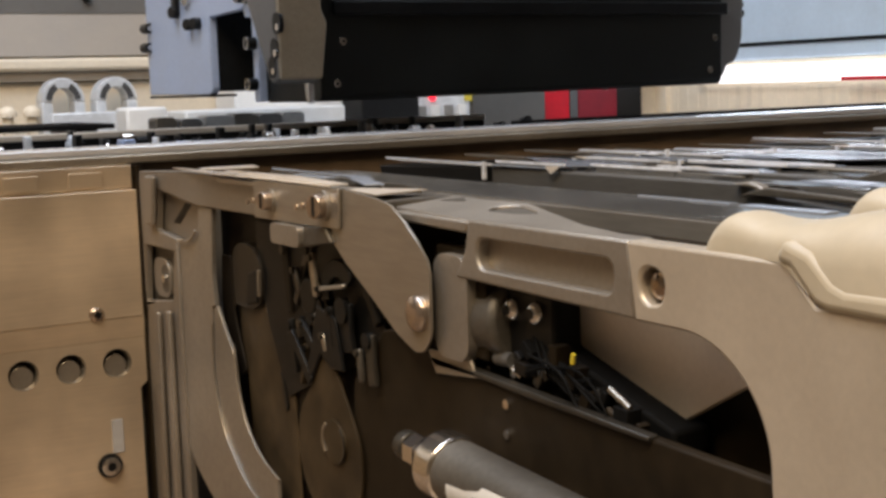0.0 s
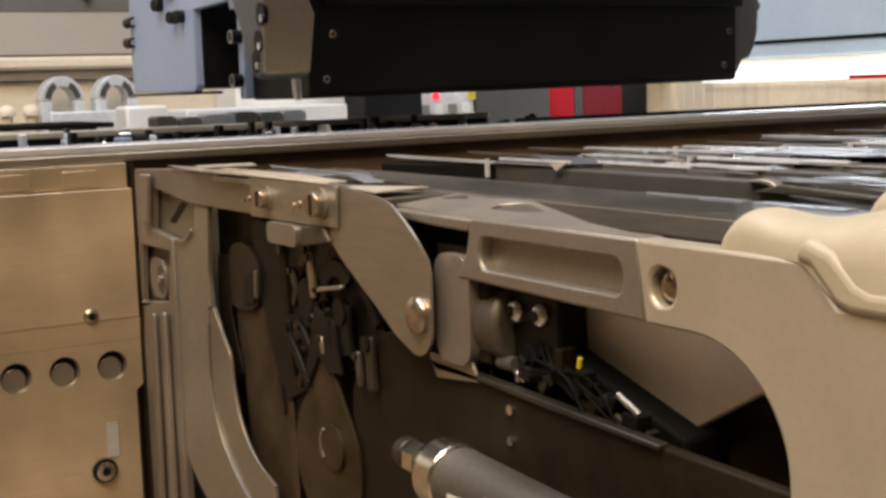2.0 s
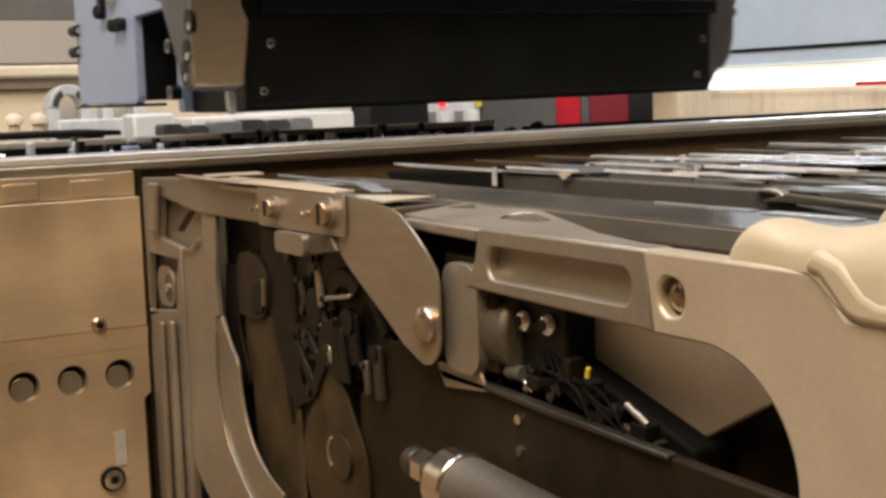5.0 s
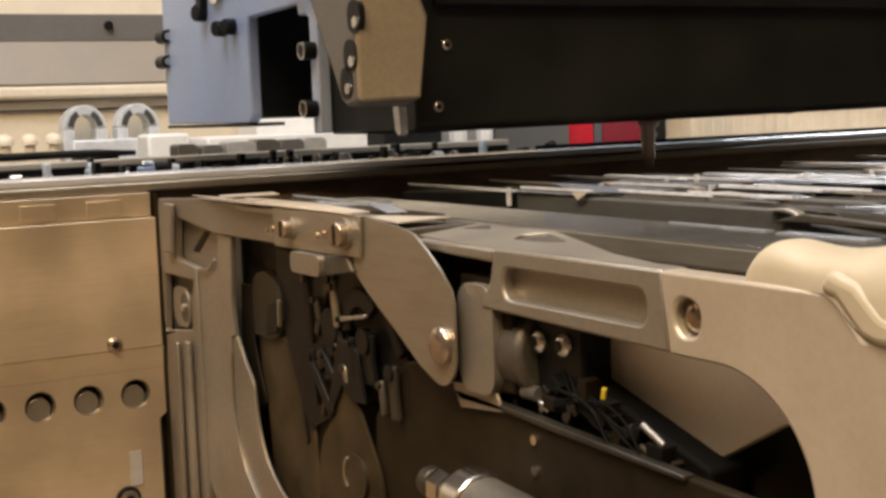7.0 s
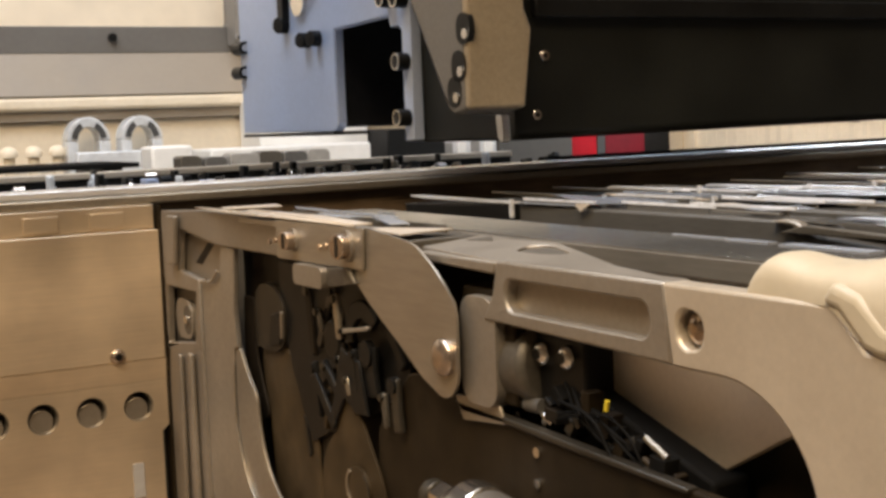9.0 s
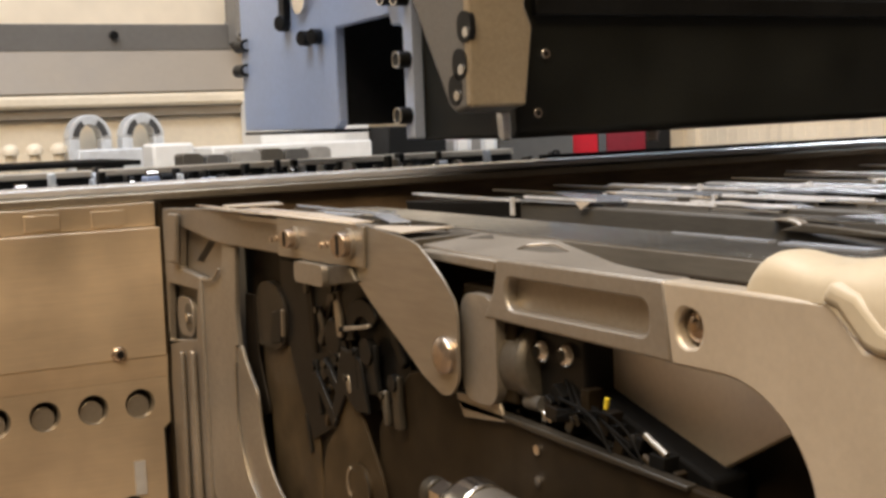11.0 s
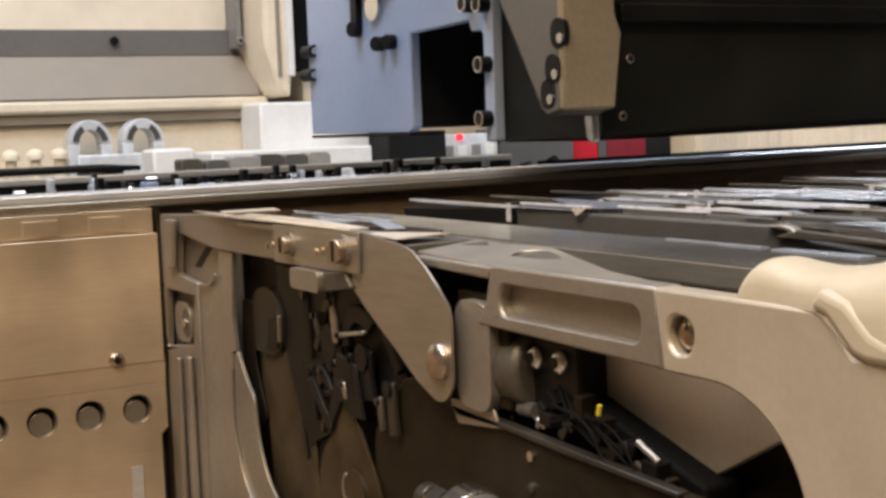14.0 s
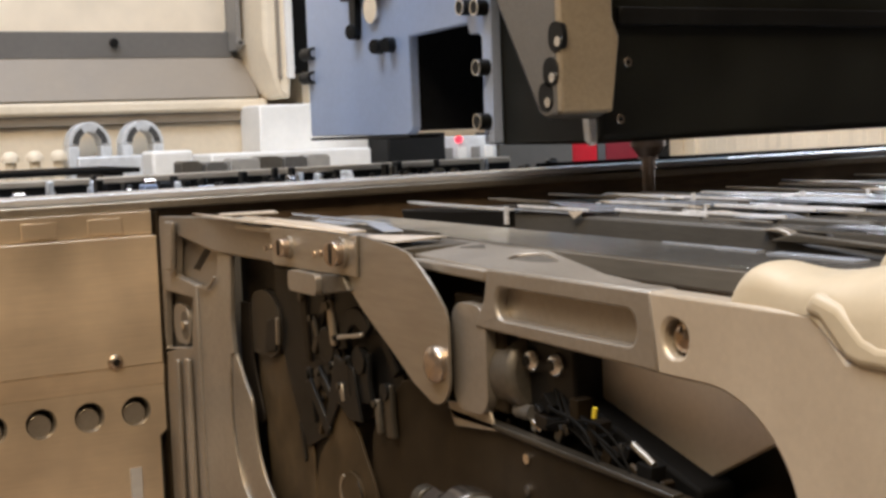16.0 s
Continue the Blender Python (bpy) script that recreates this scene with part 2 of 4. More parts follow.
def flow(points, n=5):
    """A smooth curve through a few points."""
    out = []
    for i in range(len(points) - 1):
        p0, p1, p2, p3 = (Vector(points[max(0, min(len(points) - 1, i + k))]) for k in (-1, 0, 1, 2))
        for k in range(n):
            u = k / n
            q = 0.5 * (2 * p1 + (p2 - p0) * u + (2 * p0 - 5 * p1 + 4 * p2 - p3) * u * u + (3 * p1 - p0 - 3 * p2 + p3) * u ** 3)
            out.append(tuple(q))
    return out + [tuple(points[-1])]


def lathe(p, way, outline, seg=28, bm=None):
    """A turned part: (radius, height) steps along way from p."""
    bm = bm or bmesh.new()
    p, q = Vector(p), Vector(way).normalized().to_track_quat("Z", "Y")
    rings = []
    for r, h in outline:
        rings.append([bm.verts.new(p + q @ Vector((max(r, 1e-5) * math.cos(2 * math.pi * k / seg), max(r, 1e-5) * math.sin(2 * math.pi * k / seg), h))) for k in range(seg)])
    for a, b in zip(rings, rings[1:]):
        for k in range(seg):
            bm.faces.new((a[k - 1], a[k], b[k], b[k - 1]))
    bm.faces.new(rings[0]), bm.faces.new(rings[-1])
    return bm


def dome_steps(r, h, n=6):
    return [(r, 0), (r, h * 0.3)] + [(r * math.cos(radians(80 * i / n)), h * (0.3 + 0.7 * math.sin(radians(80 * i / n)))) for i in range(1, n + 1)]


def cap_screw(parent, p, way, r=0.004, h=0.004, material=None, name="screw", dome=False, sub=True):
    """A screw head with its socket, standing out along way from p."""
    p, w = Vector(p), Vector(way).normalized()
    bm = bmesh.new()
    if dome:
        lathe(p, w, dome_steps(r, h), 24, bm)
    else:
        rod(p, p + w * h * 0.88, r, bm, 20)
        rod(p + w * h * 0.88, p + w * h, r, bm, 20, r * 0.9)
    ob = part(name, bm, material or CHROME, parent)
    if sub:
        part("socket", rod(p + w * h * 0.9, p + w * (h + 0.0003), r * 0.5, seg=6), BLACK_METAL, ob)
    return ob

# ---- room and machine shell ----
solid("floor", box(-4, 5, -4, 5, -0.1, 0.0), ROOM_FLOOR, "grey painted factory floor", "floor", kind="structure")
solid("ceiling", box(-4, 5, -4, 5, 2.8, 2.9), ROOM_WALL, "plain pale factory ceiling", "ceiling", kind="structure")
for nm, b in (("wall_south", (-4, 5, -4.1, -4.0, 0, 2.8)), ("wall_north", (-4, 5, 5.0, 5.1, 0, 2.8)),
              ("wall_west", (-4.1, -4.0, -4, 5, 0, 2.8)), ("wall_east", (5.0, 5.1, -4, 5, 0, 2.8))):
    solid(nm, box(*b), ROOM_WALL, "plain warm painted factory wall", "wall", kind="structure")

BACK, SIDE = 1.22, 1.0        # rear wall plane (y) and side wall plane (x) of the machine
solid("machine_bed", box(-0.9, 1.275, 0.88, 1.60, 0.0, 0.991), GREY_PAINT, "grey painted far bed of the machine", "machine base", kind="structure", bev=0.004)
solid("machine_base", box(-0.9, 1.275, 0.62, 0.8795, 0.0, 1.004), GREY_PAINT, "grey painted base of the machine bed", "machine base", kind="structure", bev=0.004)
solid("feeder_table", box(-0.9, 1.2, -0.20, 0.62, 0.0, 0.78), WEB_BROWN, "dark metal table under the tape feeders", "machine table", kind="structure", bev=0.003)


def back_wall():
    """Painted rear wall of the machine: bright window, grey surround, sloping sill, ledges."""
    w = thing("rear_panel", (0.2, BACK, 1.004), "cream rear panel of the machine with a window", "machine panel", kind="structure")
    x0, xe = -0.9, 0.315
    part("lower_panel", box(x0, 1.010, BACK - 0.02, BACK + 0.06, 1.004, 1.0835), CREAM_WALL, w, "cream lower panel", bev=0.004)
    # the ledge's shadow band, put in as a strip of darker paint
    part("strip", box(x0, 0.34, BACK - 0.028, BACK, 1.0836, 1.0946), BEIGE_PAINT, w, "strip painted for the shade under the ledge")
    part("ledge", box(x0, 0.345, BACK - 0.035, BACK + 0.02, 1.0947, 1.1098), CREAM_WALL, w, "rounded cream ledge", bev=0.005)
    sill = prism([(BACK - 0.035, 1.110), (BACK + 0.03, 1.110), (BACK + 0.03, 1.1605), (BACK - 0.005, 1.1605)], x0, 0.335)
    part("sill", sill, BEIGE_PAINT, w, "sloping beige sill", bev=0.003)
    surround = prism(slot(x0, xe + 0.008, 1.161, 1.60, 0.012), BACK, BACK + 0.03, [slot(x0 + 0.02, xe + 0.0005, 1.1915, 1.58, 0.008)], axis="y")
    part("window_frame", surround, FRAME_PAINT, w, "grey window surround", bev=0.003)
    part("pane", box(x0 + 0.01, xe + 0.004, BACK + 0.02, BACK + 0.026, 1.17, 1.59), PANE, w, "bright cream window")
    post = prism([(0.338, 1.111), (0.352, 1.105), (0.3565, 1.16), (0.3565, 1.60), (0.329, 1.60), (0.321, 1.17)], BACK - 0.09, BACK + 0.02, axis="y")
    part("post", post, CREAM_WALL, w, "cream corner post", bev=0.006)
    part("window_trim", box(0.3100, 0.3165, BACK - 0.03, BACK - 0.001, 1.168, 1.60), GREY_PAINT, w, "grey window trim", bev=0.001)
    cap_screw(w, (0.313, BACK - 0.03, 1.176), (0, -1, 0), 0.005, 0.005, GREY_PAINT)
    # two strips put the post's shading into colour
    part("post_rib", box(0.336, 0.340, BACK - 0.094, BACK - 0.089, 1.13, 1.60), BEIGE_PAINT, w, "beige strip for the post's shading", bev=0.001)
    part("post_edge", box(0.347, 0.3563, BACK - 0.096, BACK - 0.089, 1.13, 1.60), WHITE_PAINT, w, "white strip for the post's lighter side", bev=0.002)
    part("seal", box(0.3570, 0.384, BACK - 0.085, BACK + 0.02, 1.1375, 1.60), BLACK_RUBBER, w, "black rubber seal", bev=0.003)
    part("upper_panel", box(0.384, 0.74, BACK - 0.05, BACK + 0.06, 1.0855, 1.60), CREAM_WALL, w, "cream upper panel")
    part("upper_panel", box(0.7405, 0.999, BACK - 0.05, BACK + 0.06, 1.0865, 1.60), BLUE_PANEL, w, "pale blue upper panel")
    for x in (0.169, -0.28):
        cap_screw(w, (x, BACK, 1.1785), (0, -1, 0), 0.005, 0.006, BLACK_METAL)


SITE[0] = FAR_EYE_SCALE
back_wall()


def side_wall():
    w = thing("side_panel", (SIDE, 0.9, 1.004), "side wall of the machine, pale blue above cream", "machine panel", kind="structure")
    part("lower_panel", box(SIDE + 0.012, SIDE + 0.09, 0.1, BACK, 1.004, 1.085), CREAM_WALL, w, "cream lower panel with ribs", bev=0.002)
    for i in range(26):
        y = 0.62 + i * 0.0215
        part("rib", box(SIDE + 0.0112, SIDE + 0.012, y, y + 0.009, 1.012, 1.052), CREAM_WALL, w, bev=0.001)
    part("light_strip", box(SIDE - 0.006, SIDE + 0.05, 0.1, 1.10, 1.0555, 1.0785), LIGHT_BAR, w, "white light bar", bev=0.002)
    part("upper_panel", box(SIDE, SIDE + 0.09, 0.1, BACK + 0.06, 1.0855, 1.60), BLUE_PANEL, w, "pale blue upper panel", bev=0.003)
    part("corner_strip", box(SIDE + 0.004, SIDE + 0.012, 1.176, 1.205, 1.004, 1.083), CREAM_WALL, w, bev=0.001)
    part("red_bar", box(SIDE - 0.010, SIDE - 0.0065, 0.70, 0.83, 1.0550, 1.0600), RED, w, "thin red bar")
    part("seam", box(SIDE - 0.002, SIDE, 0.1, BACK + 0.06, 1.1040, 1.1085), BLACK_RUBBER, w, "dark seam")
    cap_screw(w, (SIDE, 1.172, 1.089), (-1, 0, 0), 0.004, 0.004, BLACK_METAL)


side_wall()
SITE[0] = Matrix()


def steel_front():
    """Steel front plate below the rail: a screw, a row of bored holes, a slot."""
    y = 0.5245
    w = thing("front_plate", (-0.2, y, 0.78), "brushed steel front plate with a row of holes", "steel plate", kind="structure")
    holes = [circle(-0.0225 - 0.0305 * i, 0.8885, 0.0098) for i in range(9)]
    upper = [(-0.9, 0.9185), (-0.0028, 0.9185), (-0.0028, 1.0031), (-0.9, 1.0031)]
    part("upper_plate", prism(upper, y - 0.0006, y + 0.011, axis="y"), STEEL_PLATE, w, "brushed steel upper plate", bev=0.0008)
    part("bend", prism([(y - 0.0005, 0.9184), (y + 0.0013, 0.9045), (y + 0.010, 0.9045), (y + 0.010, 0.9184)], -0.9, -0.0028), STEEL_PLATE, w, "inward bend of the plate")
    lower = [(-0.9, 0.78), (-0.0075, 0.78), (-0.0075, 0.8700), (-0.0028, 0.8740), (-0.0028, 0.9043), (-0.9, 0.9043)]
    part("lower_plate", prism(lower, y + 0.0014, y + 0.012, holes + [slot(-0.0290, -0.0214, 0.8280, 0.8510, 0.001)], axis="y"), STEEL_PLATE, w, "brushed steel lower plate")
    part("backing", box(-0.9, 0.9, y + 0.013, y + 0.03, 0.78, 1.000), CAST_DARK, w, "dark backing plate")
    for i in range(5):
        x = -0.0225 - 0.0305 * i
        bm = bmesh.new()
        rim = [[bm.verts.new((x + r * math.cos(2 * math.pi * k / 28), yy, 0.8885 + r * math.sin(2 * math.pi * k / 28))) for k in range(28)] for r, yy in ((0.0098, y + 0.0014), (0.0088, y + 0.0030), (0.0088, y + 0.0125))]
        for p, q in zip(rim, rim[1:]):
            for k in range(28):
                bm.faces.new((p[k - 1], p[k], q[k], q[k - 1]))
        part("countersink", bm, SHEET, w, "bright countersunk rim")
        # dark floor and lowered plug imitate the shadow under the hole's rim
        part("hole_floor", rod((x, y + 0.0115, 0.8885), (x, y + 0.0125, 0.8885), 0.0087), DARK_STEEL_SHADE, w, "floor of the hole, shadow painted in")
        part("plug_screw", rod((x - 0.0008, y + 0.0040, 0.8864), (x - 0.0008, y + 0.0115, 0.8864), 0.0076), CAST, w, "dull grey plug", bev=0.0006)
    part("slot_fill", box(-0.0289, -0.0215, y + 0.0005, y + 0.0125, 0.8282, 0.8508), BRIGHT, w, "pale steel key")
    cap_screw(w, (-0.0349, y, 0.923), (0, -1, 0), 0.0050, 0.004, COPPER_PALE, dome=True)
    for x, z in ((-0.032, 0.8205), (-0.15, 0.8205), (-0.16, 0.923)):
        part("washer", rod((x, y, z), (x, y - 0.0012, z), 0.0082), BLACK_METAL, w)
        cap_screw(w, (x, y - 0.0012, z), (0, -1, 0), 0.0062, 0.003, CHROME)
    part("upper_strip", box(-0.9, -0.004, y + 0.004, y + 0.02, 1.0036, 1.0192), STEEL_PLATE, w, "dull strip under the rail", bev=0.0008)
    for x in (-0.0875, -0.046):
        part("tab", box(x, x + 0.022, y + 0.0032, y + 0.004, 1.0055, 1.0155), STEEL_PLATE, w, bev=0.0003)
    part("edge", box(-0.0026, -0.0005, y - 0.001, y + 0.012, 0.78, 1.0185), DARK_STEEL_SHADE, w, "dark strip along the gap")


steel_front()


def crossbeam():
    """Unseen beam added above the front opening, to keep lamp light off the head."""
    w = thing("crossbeam", (0.2, 0.43, 1.29), "unseen cream beam added to shade the head", "machine beam", kind="structure")
    part("beam", box(-0.9, 1.275, 0.40, 0.46, 1.290, 1.48), CREAM_WALL, w, bev=0.004)
    for x in (-0.93, 1.276):
        part("post", box(x, x + 0.03, 0.40, 0.46, 0.0, 1.48), CREAM_WALL, w, "unseen upright of the added beam", bev=0.004)


crossbeam()


def front_rail():
    y = 0.541
    w = thing("front_rail", (0.2, y, 1.004), "satin steel conveyor rail in front of the bed", "conveyor rail", kind="structure")
    part("lip", box(-0.9, 1.25, y - 0.010, y + 0.015, 1.0196, 1.0255), SHEET, w, "satin steel lip", bev=0.0012)
    part("rail", box(-0.9, 1.25, y + 0.002, y + 0.045, 1.0258, 1.0305), BRIGHT, w, "bright upper rail", bev=0.001)
    part("web", box(-0.9, 1.25, y - 0.002, y + 0.012, 0.94, 1.0194), WEB_BROWN, w, "brown steel web under the lip")
    part("groove", box(-0.9, 1.25, y + 0.046, y + 0.055, 1.004, 1.026), BLACK_METAL, w, "black groove", bev=0.001)
    part("belt", box(-0.9, 1.25, 0.612, 0.618, 1.0045, 1.0290), BLACK_RUBBER, w, "black conveyor belt", bev=0.001)
    part("belt_guard", box(0.36, 1.25, 0.6185, 0.6225, 1.0045, 1.0325), BLACK_RUBBER, w, "black belt guard", bev=0.001)


front_rail()


def rear_rail():
    w = thing("rear_rail", (0.2, 0.84, 1.004), "slim steel conveyor rail behind the small fittings", "conveyor rail", kind="structure")
    part("rail", box(-0.9, 0.47, 0.835, 0.850, 1.0280, 1.0335), LIGHT_CAST, w, "satin steel top", bev=0.001)
    part("web", box(-0.9, 0.47, 0.838, 0.846, 1.0042, 1.0278), BLACK_METAL, w, "black web")


rear_rail()


# ---- placement head (its place is that of its pick-up stand) ----
HX, HY, HZ = 0.104, 0.36, 1.052
head = thing("placement_head", (HX, HY, HZ), "black placement head with blue-grey side plate", "placement head")


def build_head():
    h = head
    # long black cover
    zt = 1.28
    prof = [(HY + 0.004, HZ), (HY + 0.118, HZ), (HY + 0.118, zt), (HY, zt), (HY, HZ + 0.004)]
    shell = prism(prof, HX, HX + 0.452)
    for v in shell.verts:
        if v.co.x > HX + 0.4 and v.co.z < HZ + 0.01:
            v.co.z += 0.0035
    part("cover", shell, BLACK_COVER, h, "long black powder-coated cover", bev=0.002)
    part("rear_block", box(HX + 0.085, HX + 0.44, HY + 0.119, HY + 0.25, HZ + 0.002, zt), BLACK_COVER, h, "black rear block", bev=0.002)
    part("upper_lip", box(HX + 0.012, HX + 0.455, HY - 0.006, HY, HZ + 0.073, HZ + 0.085), BLACK_METAL, h, "black folded lip", bev=0.0015)
    for x, z in ((0.021, 0.0505), (0.014, 0.015), (0.441, 0.05), (0.434, 0.018)):
        cap_screw(h, (HX + x, HY, HZ + z), (0, -1, 0), 0.0032, 0.002, CHROME)
    end = prism([(HX + 0.452, HZ + 0.008), (HX + 0.458, HZ + 0.012), (HX + 0.463, HZ + 0.0225), (HX + 0.472, HZ + 0.0250), (HX + 0.479, HZ + 0.036), (HX + 0.484, HZ + 0.052), (HX + 0.486, HZ + 0.12), (HX + 0.486, zt), (HX + 0.452, zt)], HY + 0.004, HY + 0.2, axis="y")
    part("end_cap", end, DARK_BRACKET, h, "dark grey end cap", bev=0.002)
    for x, z, r in ((0.479, 0.040, 0.0030), (0.484, 0.056, 0.0030), (0.486, 0.075, 0.0048), (0.486, 0.084, 0.0040)):
        part("connector", rod((HX + x - 0.003, HY + 0.012, HZ + z), (HX + x + 0.004, HY + 0.012, HZ + z), r, seg=14), BLACK_METAL, h, "small black connector", bev=0.0008)
    # the C-shaped plate on the near end
    X = HX - 0.0005
    z1 = 1.28
    y0, y1, y2, y3 = 0.4735, 0.4870, 0.594, 0.790
    outer = [(y3, 1.0625), (y3, z1), (y0, z1), (y0, 1.053), (y1, 1.053), (y1, 1.128), (y1 + 0.004, 1.131), (y1 + 0.016, 1.131), (y1 + 0.019, 1.1390), (y2, 1.1372), (y2, 1.0680), (y2 + 0.003, 1.0635), (y2 + 0.008, 1.0612)]
    part("side_plate", prism(outer, X - 0.008, X), BLUE_PLATE, h, "blue-grey anodised side plate", bev=0.0012)
    part("foot_edge", box(X - 0.009, X + 0.02, 0.600, 0.789, 1.0585, 1.0612), BLACK_METAL, h, "black lower edge", bev=0.0008)
    part("rear_web", box(X, X + 0.10, 0.596, 0.789, 1.064, z1), BLACK_METAL, h, "black web behind the plate", bev=0.002)
    part("motor", rod((X + 0.045, 0.552, 1.083), (X + 0.08, 0.552, 1.083), 0.026, seg=28), BLACK_METAL, h, "black motor housing")
    for y, z in ((0.803, 1.136), (0.806, 1.115)):
        eb = part("edge_bolt", rod((X - 0.0095, y - 0.030, z), (X - 0.0095, y - 0.010, z), 0.0056, seg=18), BLACK_METAL, h, "black cap screw")
        part("glint_ring", rod((X - 0.0095, y - 0.0306, z), (X - 0.0095, y - 0.0299, z), 0.0034, seg=6), CHROME, eb)
    for y, z, r in ((0.642, 1.1325, 0.0060), (0.622, 1.1325, 0.0060), (0.684, 1.1475, 0.0066)):
        cap_screw(h, (X - 0.008, y, z), (-1, -0.25, 0), r, 0.009, BLACK_METAL, "bolt")
    part("clamp", box(X - 0.014, X - 0.008, 0.676, 0.688, 1.150, 1.185), BLACK_METAL, h, "black clamp", bev=0.001)
    part("lens", rod((X - 0.008, 0.652, 1.164), (X - 0.012, 0.652, 1.164), 0.012), CHROME, h, "polished ring")
    part("collar", box(X - 0.016, X - 0.006, 0.62, 0.70, 1.174, 1.184), BLACK_METAL, h, "black collar", bev=0.001)
    for y, z in ((0.4800, 1.1065), (0.4810, 1.0690), (0.4800, 1.1480), (0.5000, 1.1500)):
        b = part("bolt", rod((X - 0.008, y, z), (X - 0.0170, y, z), 0.0058, seg=20), BLACK_METAL, h, "black cap screw", bev=0.0006)
        part("bolt_rim", prism(circle(y, z, 0.0056, 20), X - 0.0176, X - 0.0169, [circle(y, z, 0.0047, 20)]), CHROME, b, "bright rim of the socket")
    # black inner side and grey tapered bracket
    xb, yb = 0.0535, 0.333
    tri = [(yb, 1.071), (yb + 0.012, 1.068), (yb + 0.022, 1.073), (yb + 0.066, 1.1420), (yb + 0.120, 1.23), (yb + 0.120, z1), (yb, z1)]
    # side darker than front: the fall of light is in the colours
    part("bracket", prism(tri, xb, 0.0905), DARK_BRACKET, h, "tapered bracket, its shaded side painted dark", bev=0.0025)
    part("bracket_face", prism([(xb + 0.0005, 1.0712), (0.0905, 1.0712), (0.0965, 1.117), (0.0920, 1.128), (0.0920, z1), (xb + 0.0005, z1)], yb - 0.004, yb + 0.004, axis="y"), GREY_BRACKET, h, "front face of the bracket in a lighter tan", bev=0.002)
    for y, z in ((yb + 0.0125, 1.0815), (yb + 0.0070, 1.0960), (yb + 0.0005, 1.1165)):
        so = part("screw_slot", prism(slot(y - 0.0075, y + 0.0075, z - 0.0088, z + 0.0088, 0.0070), xb - 0.0006, xb + 0.003), BLACK_METAL, h, "dark elongated counterbore")
        part("screw", rod((xb + 0.002, y - 0.0030, z - 0.0032), (xb - 0.0016, y - 0.0030, z - 0.0032), 0.0030), CHROME, so, "bright screw head")
    # pale nozzle-changer finger under the bracket
    fin = prism([(0.345, 1.053), (0.348, 1.051), (0.352, 1.054), (0.354, 1.068), (0.346, 1.068)], 0.0850, 0.0900)
    part("finger", fin, BRIGHT, h, "pale metal finger", bev=0.0008)


build_head()

NOZZLES = [0.118, 0.184, 0.2505, 0.3165, 0.382, 0.448]


def build_nozzles():
    out = []
    for i, x in enumerate(NOZZLES):
        ob = new("nozzle", None)
        bm = bmesh.new()
        for z0, z1, r0, r1 in ((0.0, 0.006, 0.0034, 0.0040), (0.006, 0.027, 0.0044, 0.0046), (0.020, 0.0225, 0.0058, 0.0058), (0.027, 0.029, 0.0070, 0.0070), (0.029, 0.036, 0.0066, 0.0115), (0.036, 0.07, 0.0122, 0.0122)):
            rod((0, 0, z0), (0, 0, z1), r0, bm, 16, r1)
        bpy.data.objects.remove(ob)
        ob = new("nozzle", finish(bm, "nozzle", NOZZLE_STEEL))
        ob.parent = head
        tagged(ob, "bronze-grey suction nozzle")
        out.append(ob)
    return out


NOZZLE_STEEL = mat("bronze_grey_nozzle", (0.30, 0.25, 0.22), 0.32, 0.7, 0.1, 200)
nozzles = build_nozzles()


# ---- the near tape feeder ----
def near_feeder():
    f = thing("tape_feeder", (0.012, 0.2, 0.78), "grey cast metal tape feeder with open side", "tape feeder", group="tape feeders in the bank")
    # rear body with its arched opening
    ay, az, ry, rz = -0.010, 0.9475, 0.0385, 0.0385
    prof = ([(0.0165, 1.0123), (0.0125, 0.9860)] + arc(ay, az, ry, rz, 90, 180, 14) + [(ay - ry - 0.001, 0.90), (ay - ry - 0.001, 0.78), (-0.19, 0.78), (-0.19, 1.0020), (-0.0652, 1.0010), (-0.0545, 1.0123)])
    body = part("rear_body", prism(prof, 0.0, 0.009, [circle(0.0040, 0.9985, 0.0062)]), LIGHT_CAST, f, "pale cast rear body with an arched opening", bev=0.0012)
    # recess shade of the bolt seat is in its dark colour
    part("bolt_seat", rod((0.0055, 0.004, 0.9985), (0.0088, 0.004, 0.9985), 0.00615), DARK_STEEL_SHADE, body, "bolt seat painted dark for its shade")
    part("bolt", lathe((0.0056, 0.0036, 0.9987), (-1, 0, 0), dome_steps(0.0054, 0.0040), 28), BOLT_BROWN, body, "brown domed bolt")
    # middle block with the milled pocket
    blk = part("pocket_block", prism([(0.0166, 1.0122), (0.0136, 0.9862), (0.1265, 0.9880), (0.1190, 0.9990), (0.1155, 1.0120)], 0.0008, 0.0125,
               [slot(0.0245, 0.110, 0.9928, 1.0052, 0.0055)]), CAST, f, "cast block with a milled pocket", bev=0.0012)
    part("pocket_floor", box(0.0062, 0.012, 0.022, 0.112, 0.991, 1.0065), CAST, blk, "pocket floor")
    # top web with a dished opening, stepped arm towards the tip
    def sloped(bm):
        for v in bm.verts:
            v.co.z += 0.09 * (v.co.x - 0.002)
        return bm
    leaf = flow([(0.0190, 0.1290), (0.0270, 0.1345), (0.0335, 0.1270), (0.0290, 0.1110), (0.0240, 0.1010), (0.0195, 0.1090), (0.0190, 0.1290)], 4)[:-1]
